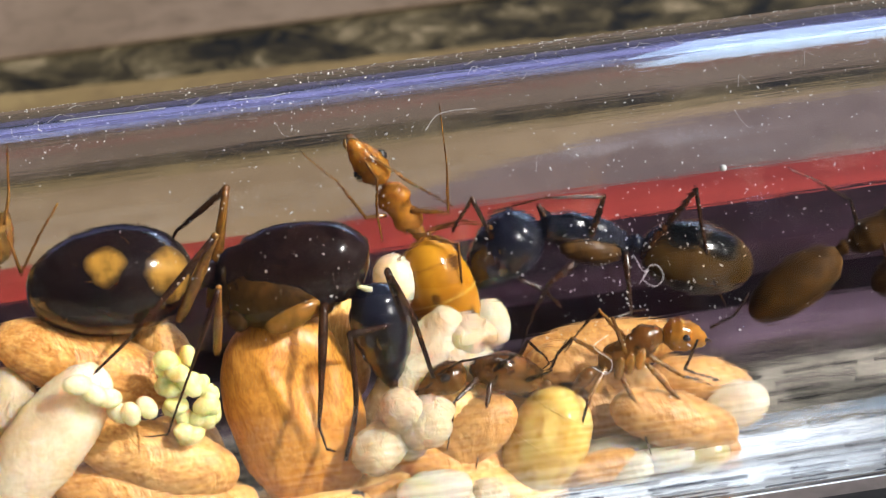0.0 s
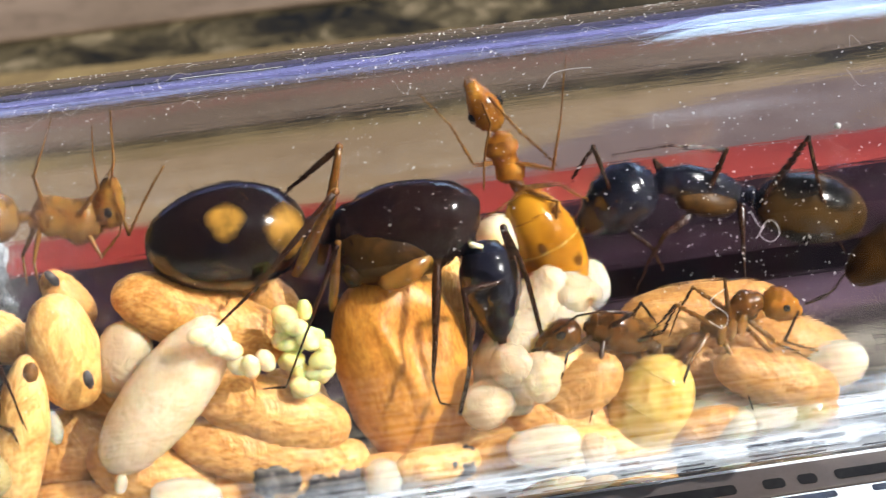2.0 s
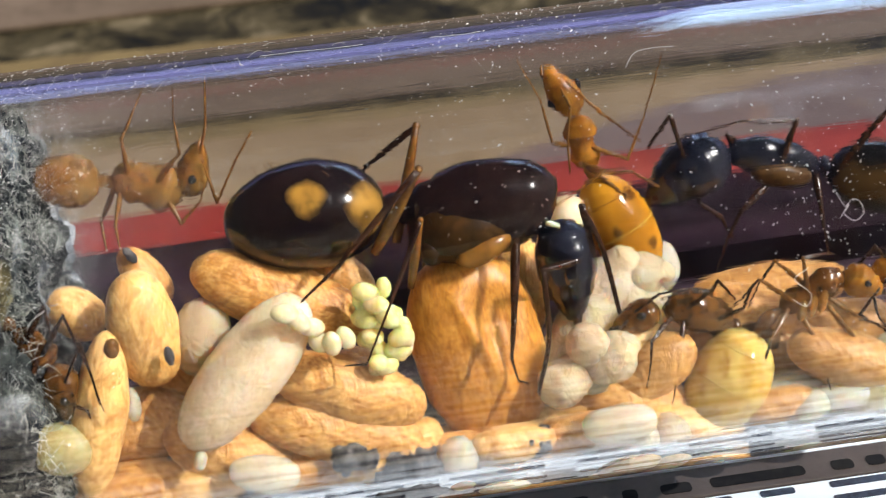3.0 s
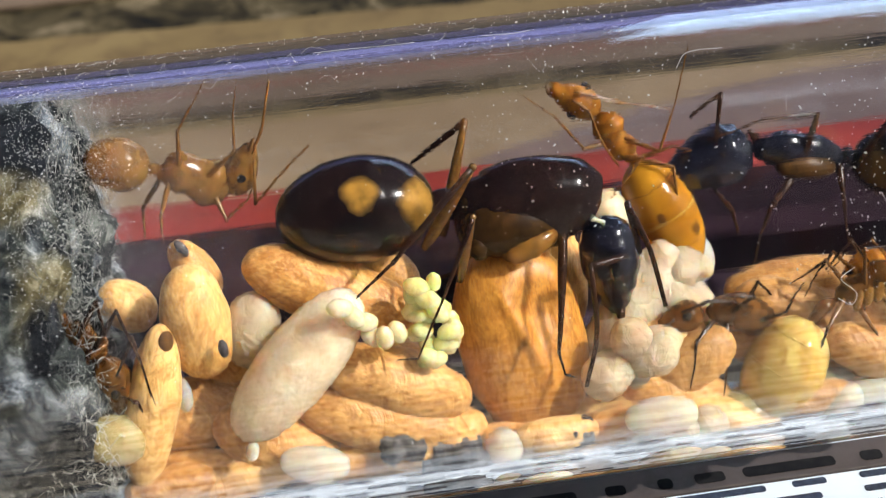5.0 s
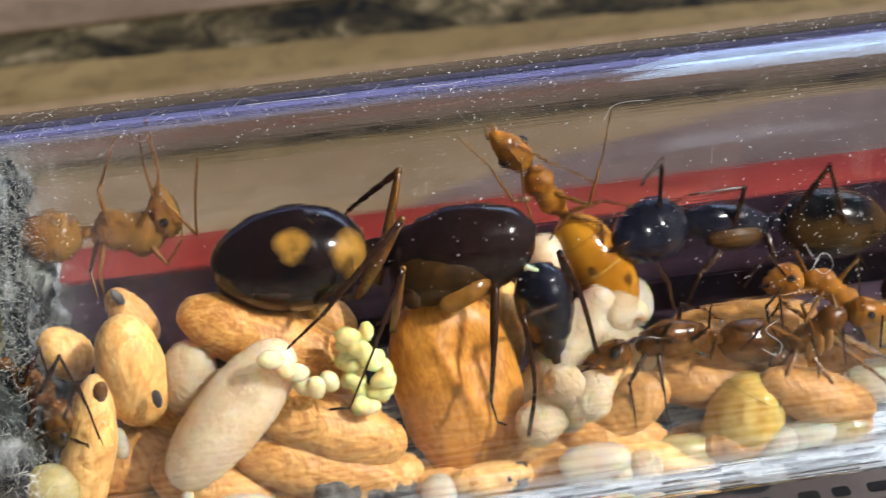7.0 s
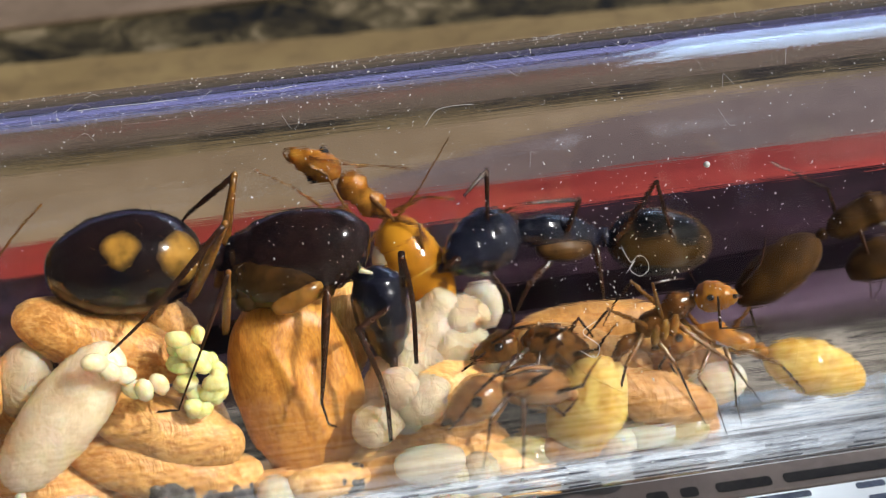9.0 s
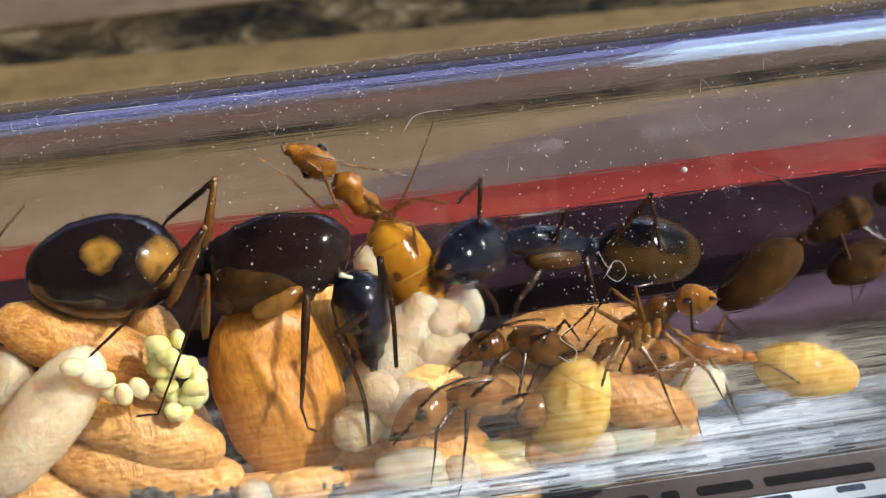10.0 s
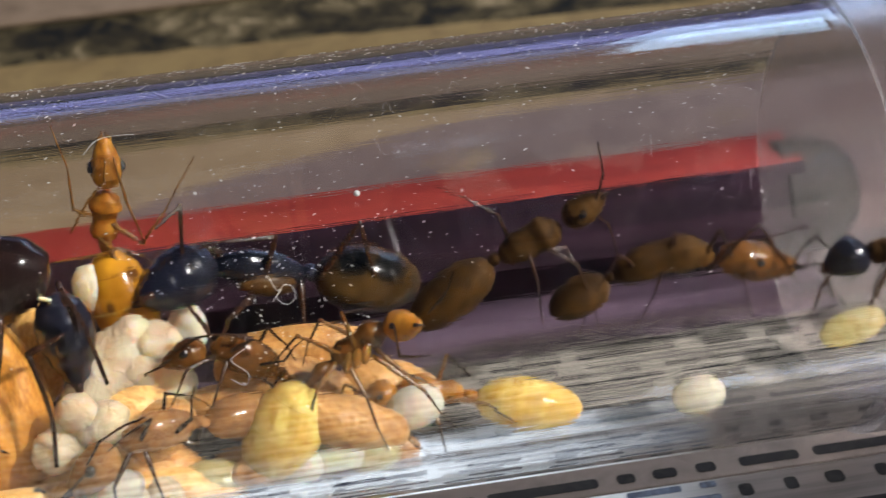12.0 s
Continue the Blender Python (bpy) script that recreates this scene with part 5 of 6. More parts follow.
crowd_b, crowd_b_head, _, _, _ = ant(
    "brown worker seen from the side further along the tube", (25.05, 1.00, 5.95), (28.30, 1.00, 4.90), 0.80,
    [(24.95, 1.00, 5.95), (23.60, 1.00, 6.25), (22.40, 1.00, 6.10), (21.10, 1.00, 5.65)], lambda q: 1.12 * BROAD_CHEST(q), (20.85, 1.00, 5.50), (18.55, 0.60, 4.60), 0.80,
    [[(24.20, 0.60, 5.64), (25.10, 0.80, 7.30), (26.00, 0.40, 4.94), (26.30, 0.00, 3.48)],
     [(23.20, 0.60, 5.65), (23.40, 0.80, 7.40), (22.40, 0.20, 5.00), (21.60, 0.00, 3.65)],
     [(24.60, 0.60, 5.57), (26.60, 0.80, 7.29), (28.10, 0.40, 4.61)],
     [(22.40, 0.60, 5.60), (21.20, 0.60, 6.90), (20.00, 0.20, 5.20), (19.50, 0.00, 3.80)]],
    [[(27.66, 0.60, 5.63), (26.86, 0.80, 6.53), (27.73, 0.80, 6.77), (28.50, 0.80, 6.90)],
     [(27.75, 0.60, 5.30), (29.09, 0.60, 5.14), (29.36, 0.60, 4.32), (29.56, 0.40, 3.62)]],
    (RUST, OLIVE, OLIVE, LEG, LEG))
crowd_c, crowd_c_head, _, _, _ = ant(
    "dark worker at the mouth of the tube", (31.02, 1.00, 5.36), (29.38, 1.00, 4.58), 0.85,
    [(31.02, 1.00, 5.36), (31.95, 1.00, 4.95), (33.15, 1.00, 4.36)], CHEST, (33.63, 1.00, 4.15), (37.28, 0.60, 3.01), 1.0,
    [[(31.82, 0.60, 4.70), (30.83, 0.00, 2.88), (30.28, -0.40, 2.17)],
     [(32.51, 0.60, 4.59), (32.16, 0.80, 6.83), (31.06, 0.20, 3.77)]],
    [[(29.74, 0.60, 5.43), (28.86, 0.80, 6.34), (28.33, 0.80, 5.91), (28.04, 0.80, 5.19)],
     [(29.77, 0.60, 4.90), (29.15, 0.60, 4.09), (28.89, 0.40, 3.47), (28.62, 0.20, 3.11)]],
    (BLACK, OLIVE, OLIVE, LEG, LEG))


# ---- dust on the glass ----
def dust():
    """Specks on the outer wall: thick along the top, thin elsewhere, with loose clusters."""
    rnd = random.Random(11)
    geo = []
    spots = [(rnd.uniform(-4, 24), rnd.uniform(95, 150)) for _ in range(16)]
    for i in range(2000):
        if i % 3 == 0:
            x, a = rnd.uniform(-21, 27), rnd.gauss(74, 8)
        elif i % 3 == 1:
            x = rnd.uniform(-21, 27)
            a = rnd.gauss(98, 9) if x < 3 else rnd.gauss(104, 18)
        else:
            cx, ca = rnd.choice(spots)
            x, a = rnd.gauss(cx, 1.8), rnd.gauss(ca, 9)
        a = math.radians(a)
        r = R_OUT + 0.004
        c = Vector((x, r * math.cos(a), AXIS_Z + r * math.sin(a)))
        size = min(0.036, 0.006 + abs(rnd.gauss(0, 0.009)))
        geo.append(ball(c, size, 5, 4, (rnd.uniform(-1, 1), rnd.uniform(-1, 1), rnd.uniform(-1, 1)), rnd.choice((1.0, 1.0, 1.6, 2.5))))
    # dense fine specks by the plug stand in for the haze of condensation
    for _ in range(2600):
        x, a = COTTON_END + abs(rnd.gauss(0, 2.6)) - 1.5, math.radians(rnd.gauss(122, 19))
        c = Vector((x, (R_OUT + 0.004) * math.cos(a), AXIS_Z + (R_OUT + 0.004) * math.sin(a)))
        geo.append(ball(c, rnd.uniform(0.005, 0.011) if rnd.random() < 0.85 else rnd.uniform(0.010, 0.020), 5, 4, (1, 0, 0), rnd.choice((1.0, 1.5))))
    near = Vector((8.44, -4.60, 10.52))
    turn = math.degrees(math.atan2(near.z - AXIS_Z, near.y))
    for _ in range(170):
        x, a = near.x + rnd.gauss(0, 1.6), math.radians(turn + rnd.gauss(0, 8))
        c = Vector((x, (R_OUT + 0.004) * math.cos(a), AXIS_Z + (R_OUT + 0.004) * math.sin(a)))
        geo.append(ball(c, rnd.uniform(0.007, 0.022), 5, 4, (rnd.uniform(-1, 1), 0, 1), rnd.choice((1.0, 1.5, 3.0))))
    for _ in range(95):
        x, a = rnd.uniform(-21, 27), math.radians(rnd.gauss(86, 10) if rnd.random() < 0.93 else rnd.gauss(128, 16))
        da, dx, r = math.radians(rnd.uniform(-5, 5)), rnd.uniform(0.12, 0.6), R_OUT + 0.008
        bow = math.radians(rnd.uniform(-4, 4))
        line = [Vector((x + dx * q, r * math.cos(w), AXIS_Z + r * math.sin(w))) for q, w in ((0, a), (0.5, a + da / 2 + bow), (1, a + da))]
        geo.append(loft(spline(line, 7), lambda s: 0.0034, 4))
    return join(*geo)


solid("dust", dust(), DUST, "white dust specks, condensation specks and fine hairs on the glass", "dust", kind="stuff")


def on_glass(p, lift=0.01):
    p = Vector(p)
    v = Vector((0, p.y, p.z - AXIS_Z)).normalized() * (R_OUT + lift)
    return Vector((p.x, v.y, AXIS_Z + v.z))


def fibre(places, r, label):
    line = [on_glass(p, 0.02) for p in spline(places, 40)]
    return solid("fibre", loft(line, lambda s: r, 5), DUST, label, "fibre", "fibres on the glass")


fibre([(8.56, -4.60, 11.29), (8.79, -4.80, 10.99), (9.03, -4.70, 11.06), (9.25, -4.70, 10.98), (9.32, -4.80, 10.77), (9.03, -4.90, 10.67), (8.74, -4.80, 10.82), (8.93, -4.80, 11.01), (8.61, -4.90, 10.78)], 0.0085, "curled white lint fibre on the glass")
fibre([(7.53, -5.40, 9.97), (7.10, -5.50, 9.77), (7.56, -5.60, 9.43), (7.41, -5.70, 9.17), (6.99, -5.70, 9.38)], 0.0085, "curled white lint fibre on the glass")
fibre([(3.28, -2.40, 14.86), (3.68, -2.00, 15.35), (4.20, -1.90, 15.46), (4.91, -1.90, 15.29)], 0.008, "thin white lint fibre on the glass")
fibre([(-7.65, 0.50, 16.56), (-6.50, 0.50, 16.56), (-5.49, 0.40, 16.17), (-4.42, 0.40, 16.26)], 0.009, "thin white lint fibre on top of the tube")
fibre([(-2.30, 0.30, 16.10), (-1.27, 0.20, 15.73), (-0.70, 0.30, 15.92)], 0.009, "thin white lint fibre on top of the tube")
solid("speck", ball(on_glass((11.63, -3.20, 11.99)), 0.10, 12, 9), DUST, "round white speck on the glass", "speck")


def motions():
    """All that moves: the ants' bodies, heads, gasters and feelers."""
    def key_ant(root, rest, parts, rows):
        """rest: the two body places at rest; parts: (part, joint, end) at rest; rows: seconds, the two body places,
        then joint and end for each part."""
        o = ORIGIN[root.name]
        a0, b0 = Vector(rest[0]), Vector(rest[1])
        body, local = [], [[] for _ in parts]
        for t, a, b, *ends in rows:
            a, b = Vector(a), Vector(b)
            q = (b0 - a0).rotation_difference(b - a)
            loc = a + q @ (o - a0)
            body.append((t, Matrix.LocRotScale(loc * MM, q, None)))
            for k, (ob, j0, e0) in enumerate(parts):
                if k >= len(ends):
                    break
                j, e = (Vector(c) for c in ends[k])
                w = (Vector(e0) - Vector(j0)).rotation_difference(e - j)
                at = q.inverted() @ (a + (q @ (Vector(j0) - a0)) - loc)
                local[k].append((t, Matrix.LocRotScale(at * MM, q.inverted() @ w, None)))
        walk(root, body)
        for (ob, _, _), keys in zip(parts, local):
            if keys:
                walk(ob, keys)

    def sway(ob, rows):
        """Turns a part about the line of sight: seconds and degrees, to its left positive."""
        rest = ob.matrix_basis.copy()
        walk(ob, [(t, rest @ Matrix.Rotation(radians(d), 4, TO_EYE)) for t, d in rows])

    sway(queen_whips[0], [(0, 2), (1.5, -1), (3, 0), (5, 2), (7.0, 0), (7.7, -8), (9.3, -14), (10.5, -12), (11.5, -5), (12, 0)])
    sway(queen_whips[1], [(0, 0), (3, 0), (6.5, 2), (7.7, 10), (9.3, 19), (10.5, 17), (12, 14)])
    sway(queen_head, [(0, -1), (3, 0), (7, 1), (9.5, 0), (12, 0)])

    fold = rearing_legs.pop(1)
    sway(fold, [(0, 0), (1.2, 4), (2.5, -3), (4.0, -12), (5.0, -22), (7.0, -20), (7.7, -48), (9.3, -52), (10.0, -40), (11.0, -12), (12.0, 0)])
    rnd = random.Random(17)
    for limbs, swing in ((rearing_legs, 7), (walker_legs, 7), (walker_whips, 10), (feeder_legs, 7), (feeder_whips, 9), (newcomer_legs, 7), (newcomer_whips, 9), (comer_legs, 9), (comer_whips, 10), (callow_legs, 6), (callow_whips, 9), (major_legs, 5), (major_whips, 7)):
        for ob in limbs:
            sway(ob, [(t, 0 if t == 2.5 else rnd.uniform(-swing, swing)) for t in (0, 1.0, 1.8, 2.5, 3.3, 4.2, 5.0, 5.8, 6.6, 7.4, 8.3, 9.2, 10.0, 10.8, 11.4, 12.0)])

    NECK, MOUTH, WAIST, TIP = (2.59, 2.20, 11.83), (1.91, 2.40, 13.77), (3.03, 2.20, 9.83), (4.73, 0.80, 5.65)
    key_ant(rearing, (WAIST, NECK), [(rearing_head, (2.59, 2.20, 11.91), MOUTH), (rearing_gaster, (3.08, 2.00, 9.53), TIP)], [
        (0, (2.98, 2.20, 9.50), (2.07, 2.20, 11.56), ((2.02, 2.20, 11.63), (0.90, 2.20, 13.43)), ((2.99, 2.00, 9.27), (4.02, 0.80, 5.32))),
        (1.5, (2.71, 2.20, 9.81), (2.18, 2.20, 11.71), ((2.14, 2.20, 11.76), (1.27, 2.40, 13.53)), ((2.77, 2.00, 9.46), (4.37, 0.80, 5.76))),
        (2.5, WAIST, NECK, ((2.59, 2.20, 11.91), MOUTH), ((3.08, 2.00, 9.53), TIP)),
        (3, (2.95, 2.20, 9.65), (2.58, 2.20, 11.78), ((2.53, 2.20, 11.89), (1.56, 2.40, 13.55)), ((3.00, 2.00, 9.41), (4.68, 0.80, 5.81))),
        (5, (2.98, 2.20, 9.91), (1.87, 2.20, 11.85), ((1.77, 2.20, 11.97), (0.01, 2.40, 13.07)), ((3.03, 2.00, 9.67), (4.83, 0.80, 6.11))),
        (5.5, (3.01, 2.20, 9.81), (1.84, 2.20, 11.74), ((1.74, 2.20, 11.80), (-0.08, 2.40, 13.04)), ((3.04, 2.00, 9.57), (4.81, 0.80, 5.98))),
        (6.5, (2.87, 2.20, 9.66), (1.55, 2.20, 11.51), ((1.49, 2.20, 11.59), (0.09, 2.40, 13.27)), ((2.93, 2.00, 9.49), (4.60, 0.80, 6.30))),
        (7, (2.71, 2.20, 9.58), (1.59, 2.20, 11.59), ((1.50, 2.20, 11.72), (0.02, 2.40, 13.42)), ((2.75, 2.00, 9.41), (4.47, 0.80, 6.33))),
        (7.7, (1.68, 2.20, 9.88), (0.25, 2.20, 11.66), ((0.20, 2.20, 11.72), (-1.66, 2.40, 12.88)), ((1.75, 2.00, 9.76), (3.14, 0.80, 6.68))),
        (9.3, (1.99, 2.20, 9.77), (0.52, 2.20, 11.71), ((0.47, 2.20, 11.78), (-1.38, 2.40, 12.84)), ((2.05, 2.00, 9.57), (3.31, 0.80, 6.61))),
        (9.5, (2.21, 2.20, 9.83), (0.68, 2.20, 11.73), ((0.58, 2.20, 11.77), (-1.21, 2.40, 12.89)), ((2.27, 2.00, 9.65), (3.46, 0.80, 6.58))),
        (10.5, (2.16, 2.20, 9.90), (1.23, 2.20, 11.91), ((1.14, 2.20, 11.99), (-0.29, 2.40, 13.49)), ((2.25, 2.00, 9.67), (3.31, 0.80, 6.53))),
        (11, (2.24, 2.20, 10.02), (1.69, 2.20, 11.96), ((1.64, 2.20, 12.02), (0.90, 2.40, 13.77)), ((2.31, 2.00, 9.82), (3.29, 0.80, 6.57))),
        (11.5, (2.54, 2.20, 9.84), (2.19, 2.20, 11.89), ((2.14, 2.20, 11.94), (1.67, 2.40, 13.84)), ((2.62, 2.00, 9.59), (3.44, 0.80, 6.43))),
        (12, (2.67, 2.20, 9.51), (3.21, 2.20, 11.97), ((3.28, 2.20, 12.02), (3.50, 2.40, 14.00)), ((2.77, 2.00, 9.25), (3.39, 0.80, 6.21)))])

    A, B = (7.74, 2.80, 9.47), (15.59, 2.40, 6.73)
    M = (5.20, 2.40, 7.30)
    key_ant(major, (A, B), [(major_head, A, M)], [
        (0, (7.19, 2.80, 8.95), (15.27, 2.40, 5.65), ((7.19, 2.80, 8.95), (4.72, 2.40, 6.91))),
        (1.5, (7.85, 2.80, 8.99), (15.98, 2.40, 5.77), ((7.85, 2.80, 8.99), (4.99, 2.40, 7.40))),
        (2.5, A, B, (A, M)),
        (3, (7.95, 2.80, 9.52), (16.09, 2.40, 6.82), ((7.95, 2.80, 9.52), (5.09, 2.40, 7.86))),
        (5, (7.54, 2.80, 9.58), (15.64, 2.40, 7.46), ((7.54, 2.80, 9.58), (4.53, 2.20, 8.77))),
        (5.5, (7.38, 2.80, 9.37), (15.60, 2.40, 7.06), ((7.38, 2.80, 9.37), (4.40, 1.80, 8.91))),
        (6.5, (7.33, 2.80, 8.29), (15.49, 3.00, 7.33), ((7.33, 2.80, 8.29), (4.32, 1.00, 8.52))),
        (7, (7.12, 2.60, 8.34), (15.25, 3.00, 6.65), ((7.12, 2.60, 8.34), (4.37, 0.80, 8.53))),
        (7.7, (6.15, 2.40, 8.51), (14.02, 3.00, 6.98), ((6.15, 2.40, 8.51), (3.79, 0.60, 8.41))),
        (9.3, (6.65, 2.20, 8.27), (14.06, 3.20, 5.51), ((6.65, 2.20, 8.27), (4.29, 0.40, 8.19))),
        (9.5, (6.75, 2.20, 8.08), (14.16, 3.20, 5.48), ((6.75, 2.20, 8.08), (4.39, 0.40, 8.05))),
        (10.5, (6.65, 2.20, 8.24), (13.92, 3.20, 5.68), ((6.65, 2.20, 8.24), (4.45, 0.40, 8.34))),
        (11.5, (6.36, 2.20, 8.11), (13.52, 3.20, 5.26), ((6.36, 2.20, 8.11), (4.22, 0.40, 7.94))),
        (12, (6.29, 2.20, 8.12), (13.40, 3.20, 5.24), ((6.29, 2.20, 8.12), (4.23, 0.40, 8.09)))])

    A, B, M = (8.18, -2.80, 5.89), (10.27, -2.80, 6.96), (12.09, -3.00, 5.80)
    G, T = (7.14, -3.20, 5.41), (5.05, -4.40, 2.40)
    key_ant(walker, (A, B), [(walker_head, (10.23, -2.80, 7.03), M), (walker_gaster, G, T)], [
        (0, (8.18, -2.80, 6.23), (10.24, -2.80, 7.22), ((10.18, -2.80, 7.23), (12.08, -3.00, 6.59)), (G, T)),
        (1.5, (8.09, -2.80, 5.98), (10.08, -2.80, 7.04), ((10.04, -2.80, 7.11), (11.96, -3.00, 5.91)), (G, T)),
        (2.5, A, B, ((10.23, -2.80, 7.03), M), (G, T)),
        (3, (8.31, -2.80, 6.06), (10.24, -2.80, 7.02), ((10.14, -2.80, 7.08), (11.88, -3.00, 6.03)), (G, T)),
        (5, (8.98, -2.80, 6.17), (10.89, -2.80, 7.03), ((10.83, -2.80, 7.04), (12.79, -3.00, 6.41)), ((7.77, -3.20, 5.69), (5.57, -4.40, 2.33))),
        (6.5, (9.38, -2.80, 5.70), (11.21, -2.80, 6.84), ((11.15, -2.80, 6.85), (13.09, -3.00, 6.43)), ((8.45, -3.20, 5.42), (6.63, -4.40, 1.93))),
        (7, (9.70, -2.80, 5.79), (11.53, -2.80, 7.05), ((11.48, -2.80, 7.13), (13.28, -3.00, 6.79)), ((8.68, -3.20, 5.52), (6.64, -4.40, 2.06))),
        (7.7, (8.85, -2.80, 6.29), (10.71, -2.80, 7.54), ((10.66, -2.80, 7.67), (12.55, -3.00, 7.27)), ((7.85, -3.20, 5.90), (5.76, -4.40, 2.59))),
        (9.3, (10.05, -2.80, 6.52), (11.89, -2.80, 7.65), ((11.83, -2.80, 7.70), (13.27, -3.60, 8.08)), ((8.86, -3.20, 6.16), (6.73, -4.40, 2.85))),
        (10.5, (9.97, -2.80, 6.58), (11.88, -2.80, 7.66), ((11.84, -2.80, 7.72), (13.09, -3.80, 8.31)), ((8.87, -3.20, 6.08), (6.93, -4.40, 2.84))),
        (11.5, (10.32, -2.80, 6.22), (12.38, -2.80, 7.34), ((12.32, -2.80, 7.39), (13.53, -3.80, 8.08)), ((9.14, -3.20, 5.74), (6.97, -4.40, 2.91))),
        (12, (10.21, -2.80, 6.35), (12.11, -2.80, 7.44), ((12.07, -2.80, 7.49), (13.32, -3.80, 8.02)), ((8.93, -3.20, 5.88), (6.91, -4.40, 3.01)))])

    A, B, M = (6.53, -2.60, 5.61), (4.24, -2.80, 6.85), (2.53, -3.00, 6.40)
    key_ant(feeder, (A, B), [(feeder_head, (4.10, -2.80, 6.87), M)], [
        (0, (6.21, -2.60, 5.70), (4.12, -2.80, 6.83), ((4.05, -2.80, 6.84), (2.35, -3.00, 6.38))),
        (1.5, (6.24, -2.60, 5.47), (4.08, -2.80, 6.94), ((3.95, -2.80, 6.96), (2.38, -3.00, 6.42))),
        (2.5, A, B, ((4.10, -2.80, 6.87), M)),
        (5, (6.80, -2.60, 5.31), (4.40, -2.80, 6.46), ((4.30, -2.80, 6.48), (2.72, -3.00, 6.24))),
        (6.5, (6.64, -2.60, 5.28), (4.45, -2.80, 6.58), ((4.31, -2.80, 6.60), (2.69, -3.00, 6.25))),
        (7, (6.82, -2.60, 6.60), (4.59, -2.80, 6.83), ((4.39, -2.80, 6.86), (2.68, -3.00, 6.62))),
        (7.7, (6.21, -2.60, 6.34), (3.90, -2.80, 6.82), ((3.71, -2.80, 6.85), (2.04, -3.00, 6.65))),
        (9.3, (8.39, -2.40, 5.30), (6.78, -2.40, 6.35), ((6.72, -2.40, 6.36), (5.35, -2.50, 5.93))),
        (10.5, (8.30, -2.40, 5.60), (6.75, -2.40, 6.65), ((6.70, -2.40, 6.66), (5.30, -2.50, 6.20))),
        (12, (8.20, -2.40, 5.93), (6.72, -2.40, 6.99), ((6.66, -2.40, 7.00), (5.27, -2.50, 6.58)))])
    key_ant(newcomer, (A, B), [(newcomer_head, (4.10, -2.80, 6.87), M)], [
        (0, (27.60, -2.60, 5.00), (25.40, -2.80, 6.10), ((25.30, -2.80, 6.12), (23.60, -3.00, 5.60))),
        (7.6, (27.20, -2.60, 5.00), (25.00, -2.80, 6.10), ((24.90, -2.80, 6.12), (23.20, -3.00, 5.60))),
        (9.0, (7.11, -4.40, 5.68), (4.97, -4.90, 6.89), ((4.97, -4.90, 6.89), (3.06, -5.40, 6.06))),
        (9.3, (6.31, -4.40, 5.63), (4.17, -4.90, 6.84), ((4.17, -4.90, 6.84), (2.26, -5.40, 6.01))),
        (9.5, (6.21, -4.40, 5.58), (4.07, -4.90, 6.79), ((4.07, -4.90, 6.79), (2.16, -5.40, 5.96))),
        (10.5, (5.76, -4.40, 5.79), (4.11, -4.90, 6.57), ((4.11, -4.90, 6.57), (2.50, -5.40, 5.55))),
        (11.5, (5.54, -4.40, 5.79), (4.04, -4.90, 6.12), ((4.04, -4.90, 6.12), (2.08, -5.40, 5.00))),
        (12.0, (5.28, -4.40, 5.79), (3.98, -4.90, 5.97), ((3.98, -4.90, 5.97), (2.08, -5.40, 4.77)))])

    A, B = (12.08, -1.80, 6.28), (9.96, -1.80, 7.53)
    key_ant(comer, (A, B), [], [
        (0, (25.14, -1.80, 4.71), (23.19, -1.80, 5.74)),
        (1.5, (22.10, -1.80, 4.11), (20.37, -1.80, 4.99)),
        (3, (15.13, -1.80, 4.98), (13.84, -1.80, 5.88)),
        (5, (13.20, -1.80, 5.56), (11.01, -1.80, 6.84)),
        (6.5, (12.79, -1.80, 6.13), (10.71, -1.80, 7.66)),
        (7, (12.34, -1.80, 6.60), (10.30, -1.80, 8.11)),
        (7.7, A, B),
        (9.3, (14.70, -1.80, 4.16), (12.58, -1.80, 5.14)),
        (10.5, (14.75, -1.80, 4.05), (12.64, -1.80, 4.66)),
        (11.5, (15.03, -1.80, 3.15), (12.86, -1.80, 4.05)),
        (12, (14.78, -1.80, 3.26), (12.62, -1.80, 3.91))])

    A, B, M = (-13.23, 1.00, 11.61), (-10.89, 1.00, 11.01), (-10.10, 1.00, 12.80)
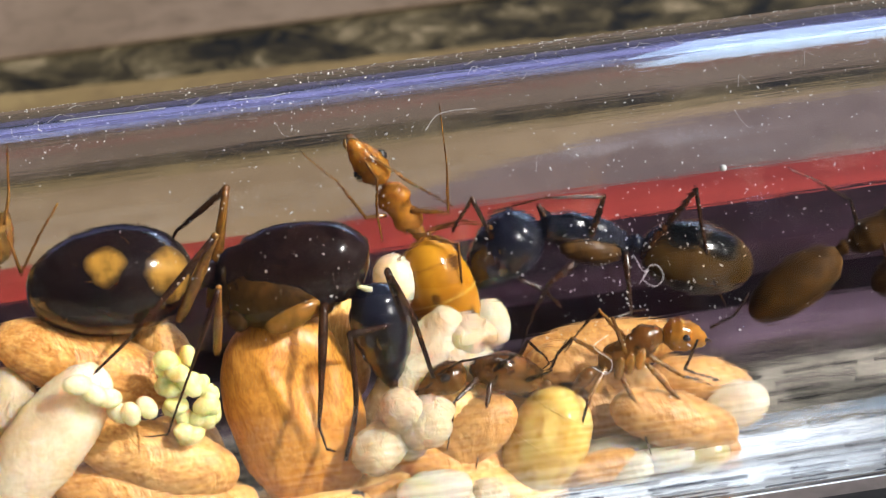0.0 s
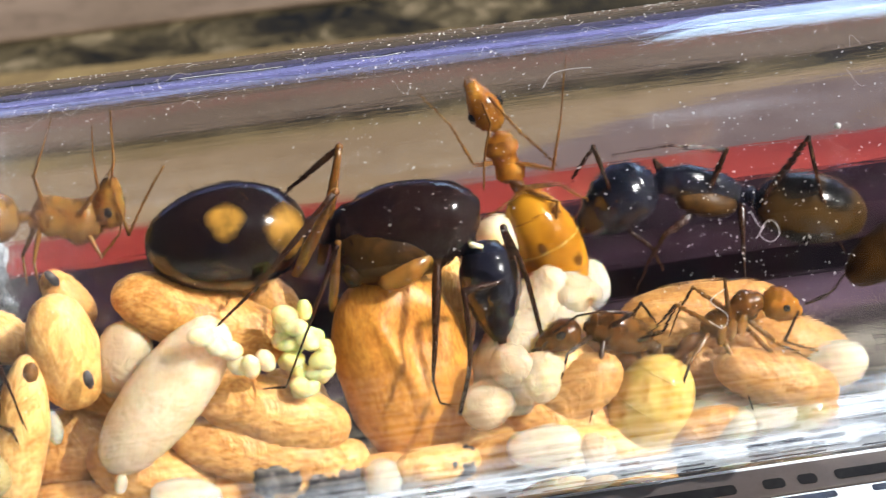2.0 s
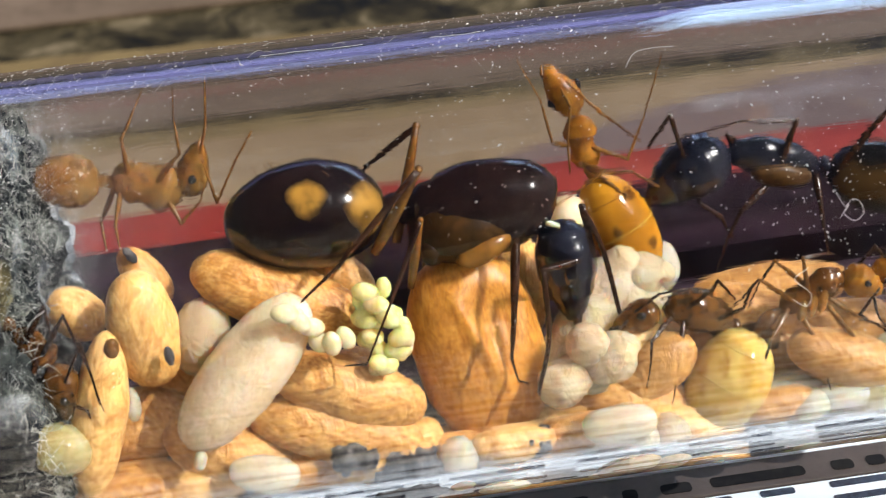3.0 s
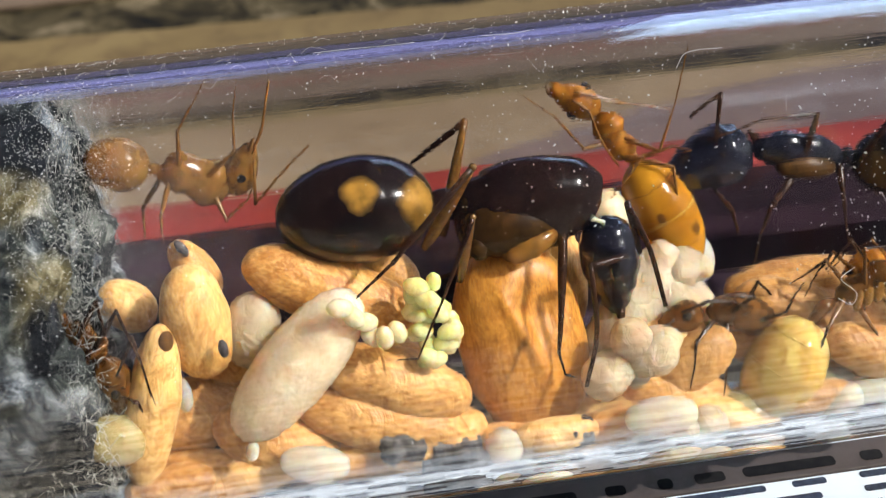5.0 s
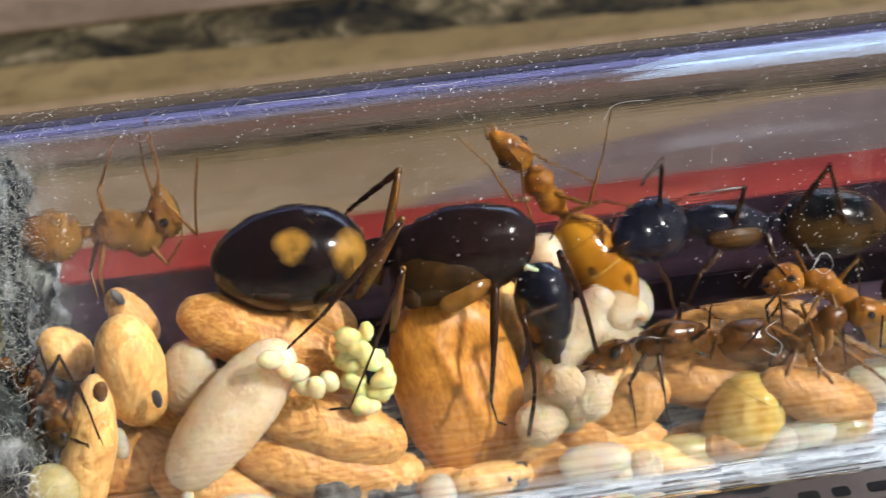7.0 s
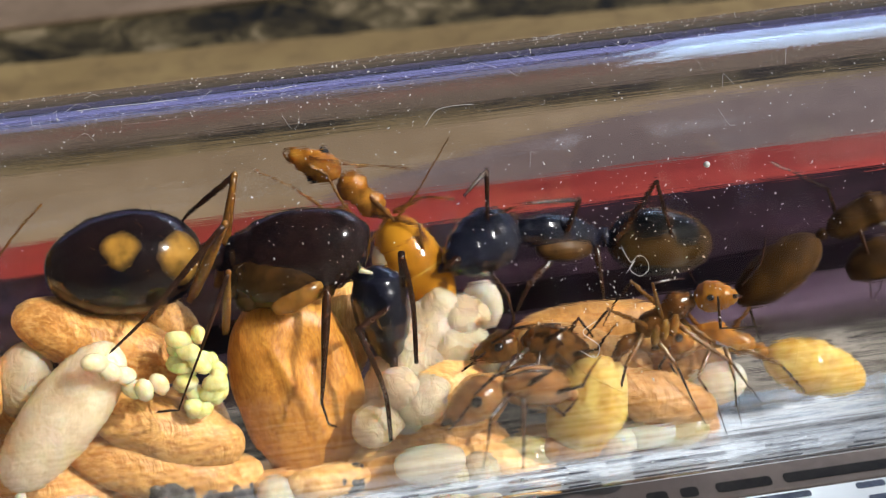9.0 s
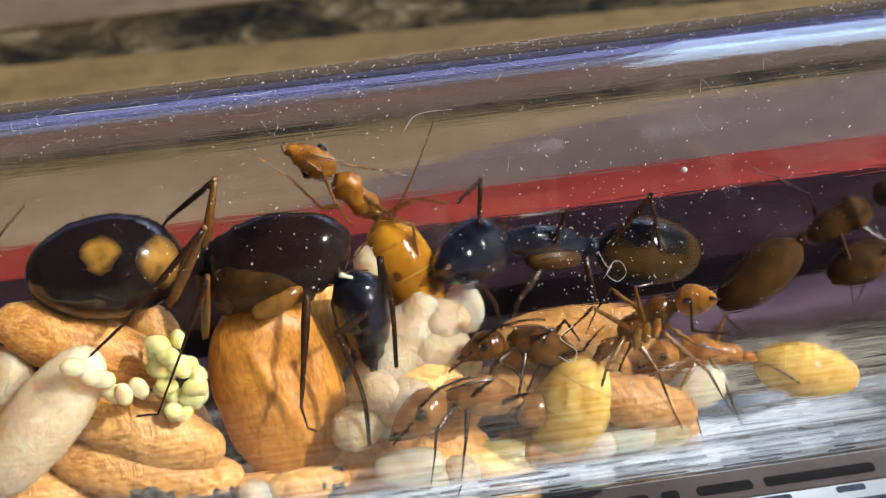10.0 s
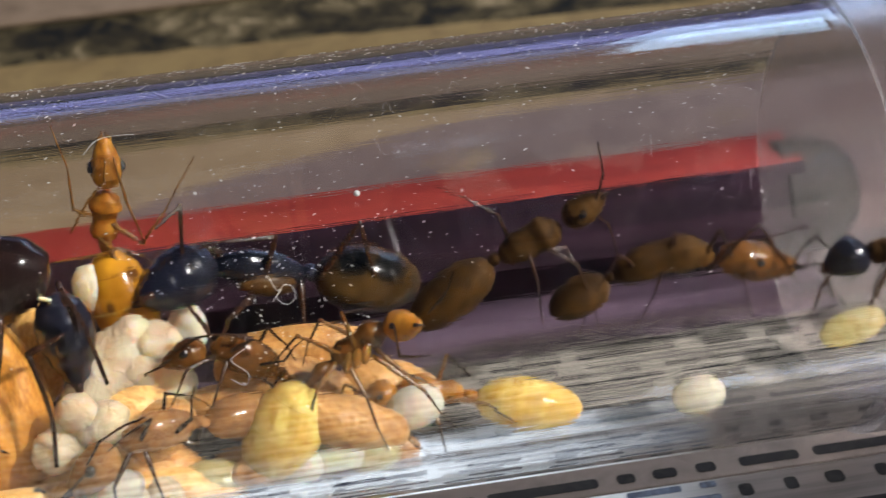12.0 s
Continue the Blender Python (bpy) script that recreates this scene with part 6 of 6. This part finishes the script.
    key_ant(callow, (A, B), [(callow_head, (-10.79, 1.00, 10.95), M)], [
        (0, (-13.38, 1.00, 11.73), (-11.18, 1.00, 11.15), ((-11.18, 1.00, 11.15), (-10.24, 1.00, 12.91))),
        (1.5, (-13.35, 1.00, 11.35), (-11.18, 1.00, 10.79), ((-11.18, 1.00, 10.79), (-11.01, 1.00, 12.47))),
        (2.5, A, B, ((-10.79, 1.00, 10.95), M)),
        (3, (-13.11, 1.00, 11.86), (-10.82, 1.00, 11.20), ((-10.82, 1.00, 11.20), (-10.02, 1.00, 13.29))),
        (5, (-13.13, 1.00, 12.03), (-10.94, 1.00, 11.07), ((-10.94, 1.00, 11.07), (-9.93, 1.00, 13.08))),
        (5.5, (-13.14, 1.00, 12.01), (-11.00, 1.00, 11.04), ((-11.00, 1.00, 11.04), (-11.27, 1.00, 13.15))),
        (6.5, (-13.31, 1.00, 11.55), (-11.84, 1.00, 10.76), ((-11.84, 1.00, 10.76), (-10.57, 1.00, 12.35))),
        (7, (-13.32, 1.00, 11.54), (-11.48, 1.00, 11.27), ((-11.48, 1.00, 11.27), (-11.53, 1.00, 13.25))),
        (7.7, (-14.09, 1.00, 11.79), (-12.26, 1.00, 11.07), ((-12.26, 1.00, 11.07), (-12.23, 1.00, 13.07))),
        (9.5, (-14.43, 1.00, 11.78), (-12.33, 1.00, 11.11), ((-12.33, 1.00, 11.11), (-11.33, 1.00, 12.98))),
        (12, (-14.88, 1.00, 11.91), (-12.87, 1.00, 11.23), ((-12.87, 1.00, 11.23), (-11.86, 1.00, 13.12)))])

    A, B = (-16.00, -3.60, 9.89), (-15.09, -3.80, 8.65)
    key_ant(low, (A, B), [], [
        (0, (-15.88, -3.60, 10.18), (-15.34, -3.80, 8.96)), (2.5, (-16.01, -3.60, 9.72), (-15.19, -3.80, 8.65)),
        (3, (-16.10, -3.60, 9.72), (-15.29, -3.80, 8.55)), (5, (-16.24, -3.60, 9.68), (-15.40, -3.80, 8.49)),
        (6.5, A, B), (7, (-15.87, -3.60, 9.83), (-14.88, -3.80, 8.53)), (7.7, (-16.43, -3.60, 10.02), (-15.48, -3.80, 8.72)),
        (12, (-17.16, -3.60, 10.16), (-16.39, -3.80, 8.79))])

    A, B = (16.91, 1.50, 6.85), (19.22, 1.50, 7.94)
    key_ant(crowd_a, (A, B), [], [(0, (18.13, 1.50, 6.73), (20.25, 1.50, 7.65)), (9.5, (18.24, 1.50, 6.71), (20.35, 1.50, 7.76)), (10.5, (18.18, 1.50, 6.72), (20.35, 1.50, 7.81)), (11.5, (17.08, 1.50, 6.94), (19.34, 1.50, 8.03)), (12, A, B)])
    A, B = (23.98, 1.00, 5.59), (26.53, 1.00, 5.30)
    key_ant(crowd_b, (A, B), [], [(0, (24.23, 1.00, 5.89), (26.69, 1.00, 5.38)), (11.2, (24.23, 1.00, 5.89), (26.69, 1.00, 5.38)), (11.5, (24.20, 1.00, 5.74), (26.73, 1.00, 5.45)), (12, A, B)])


motions()
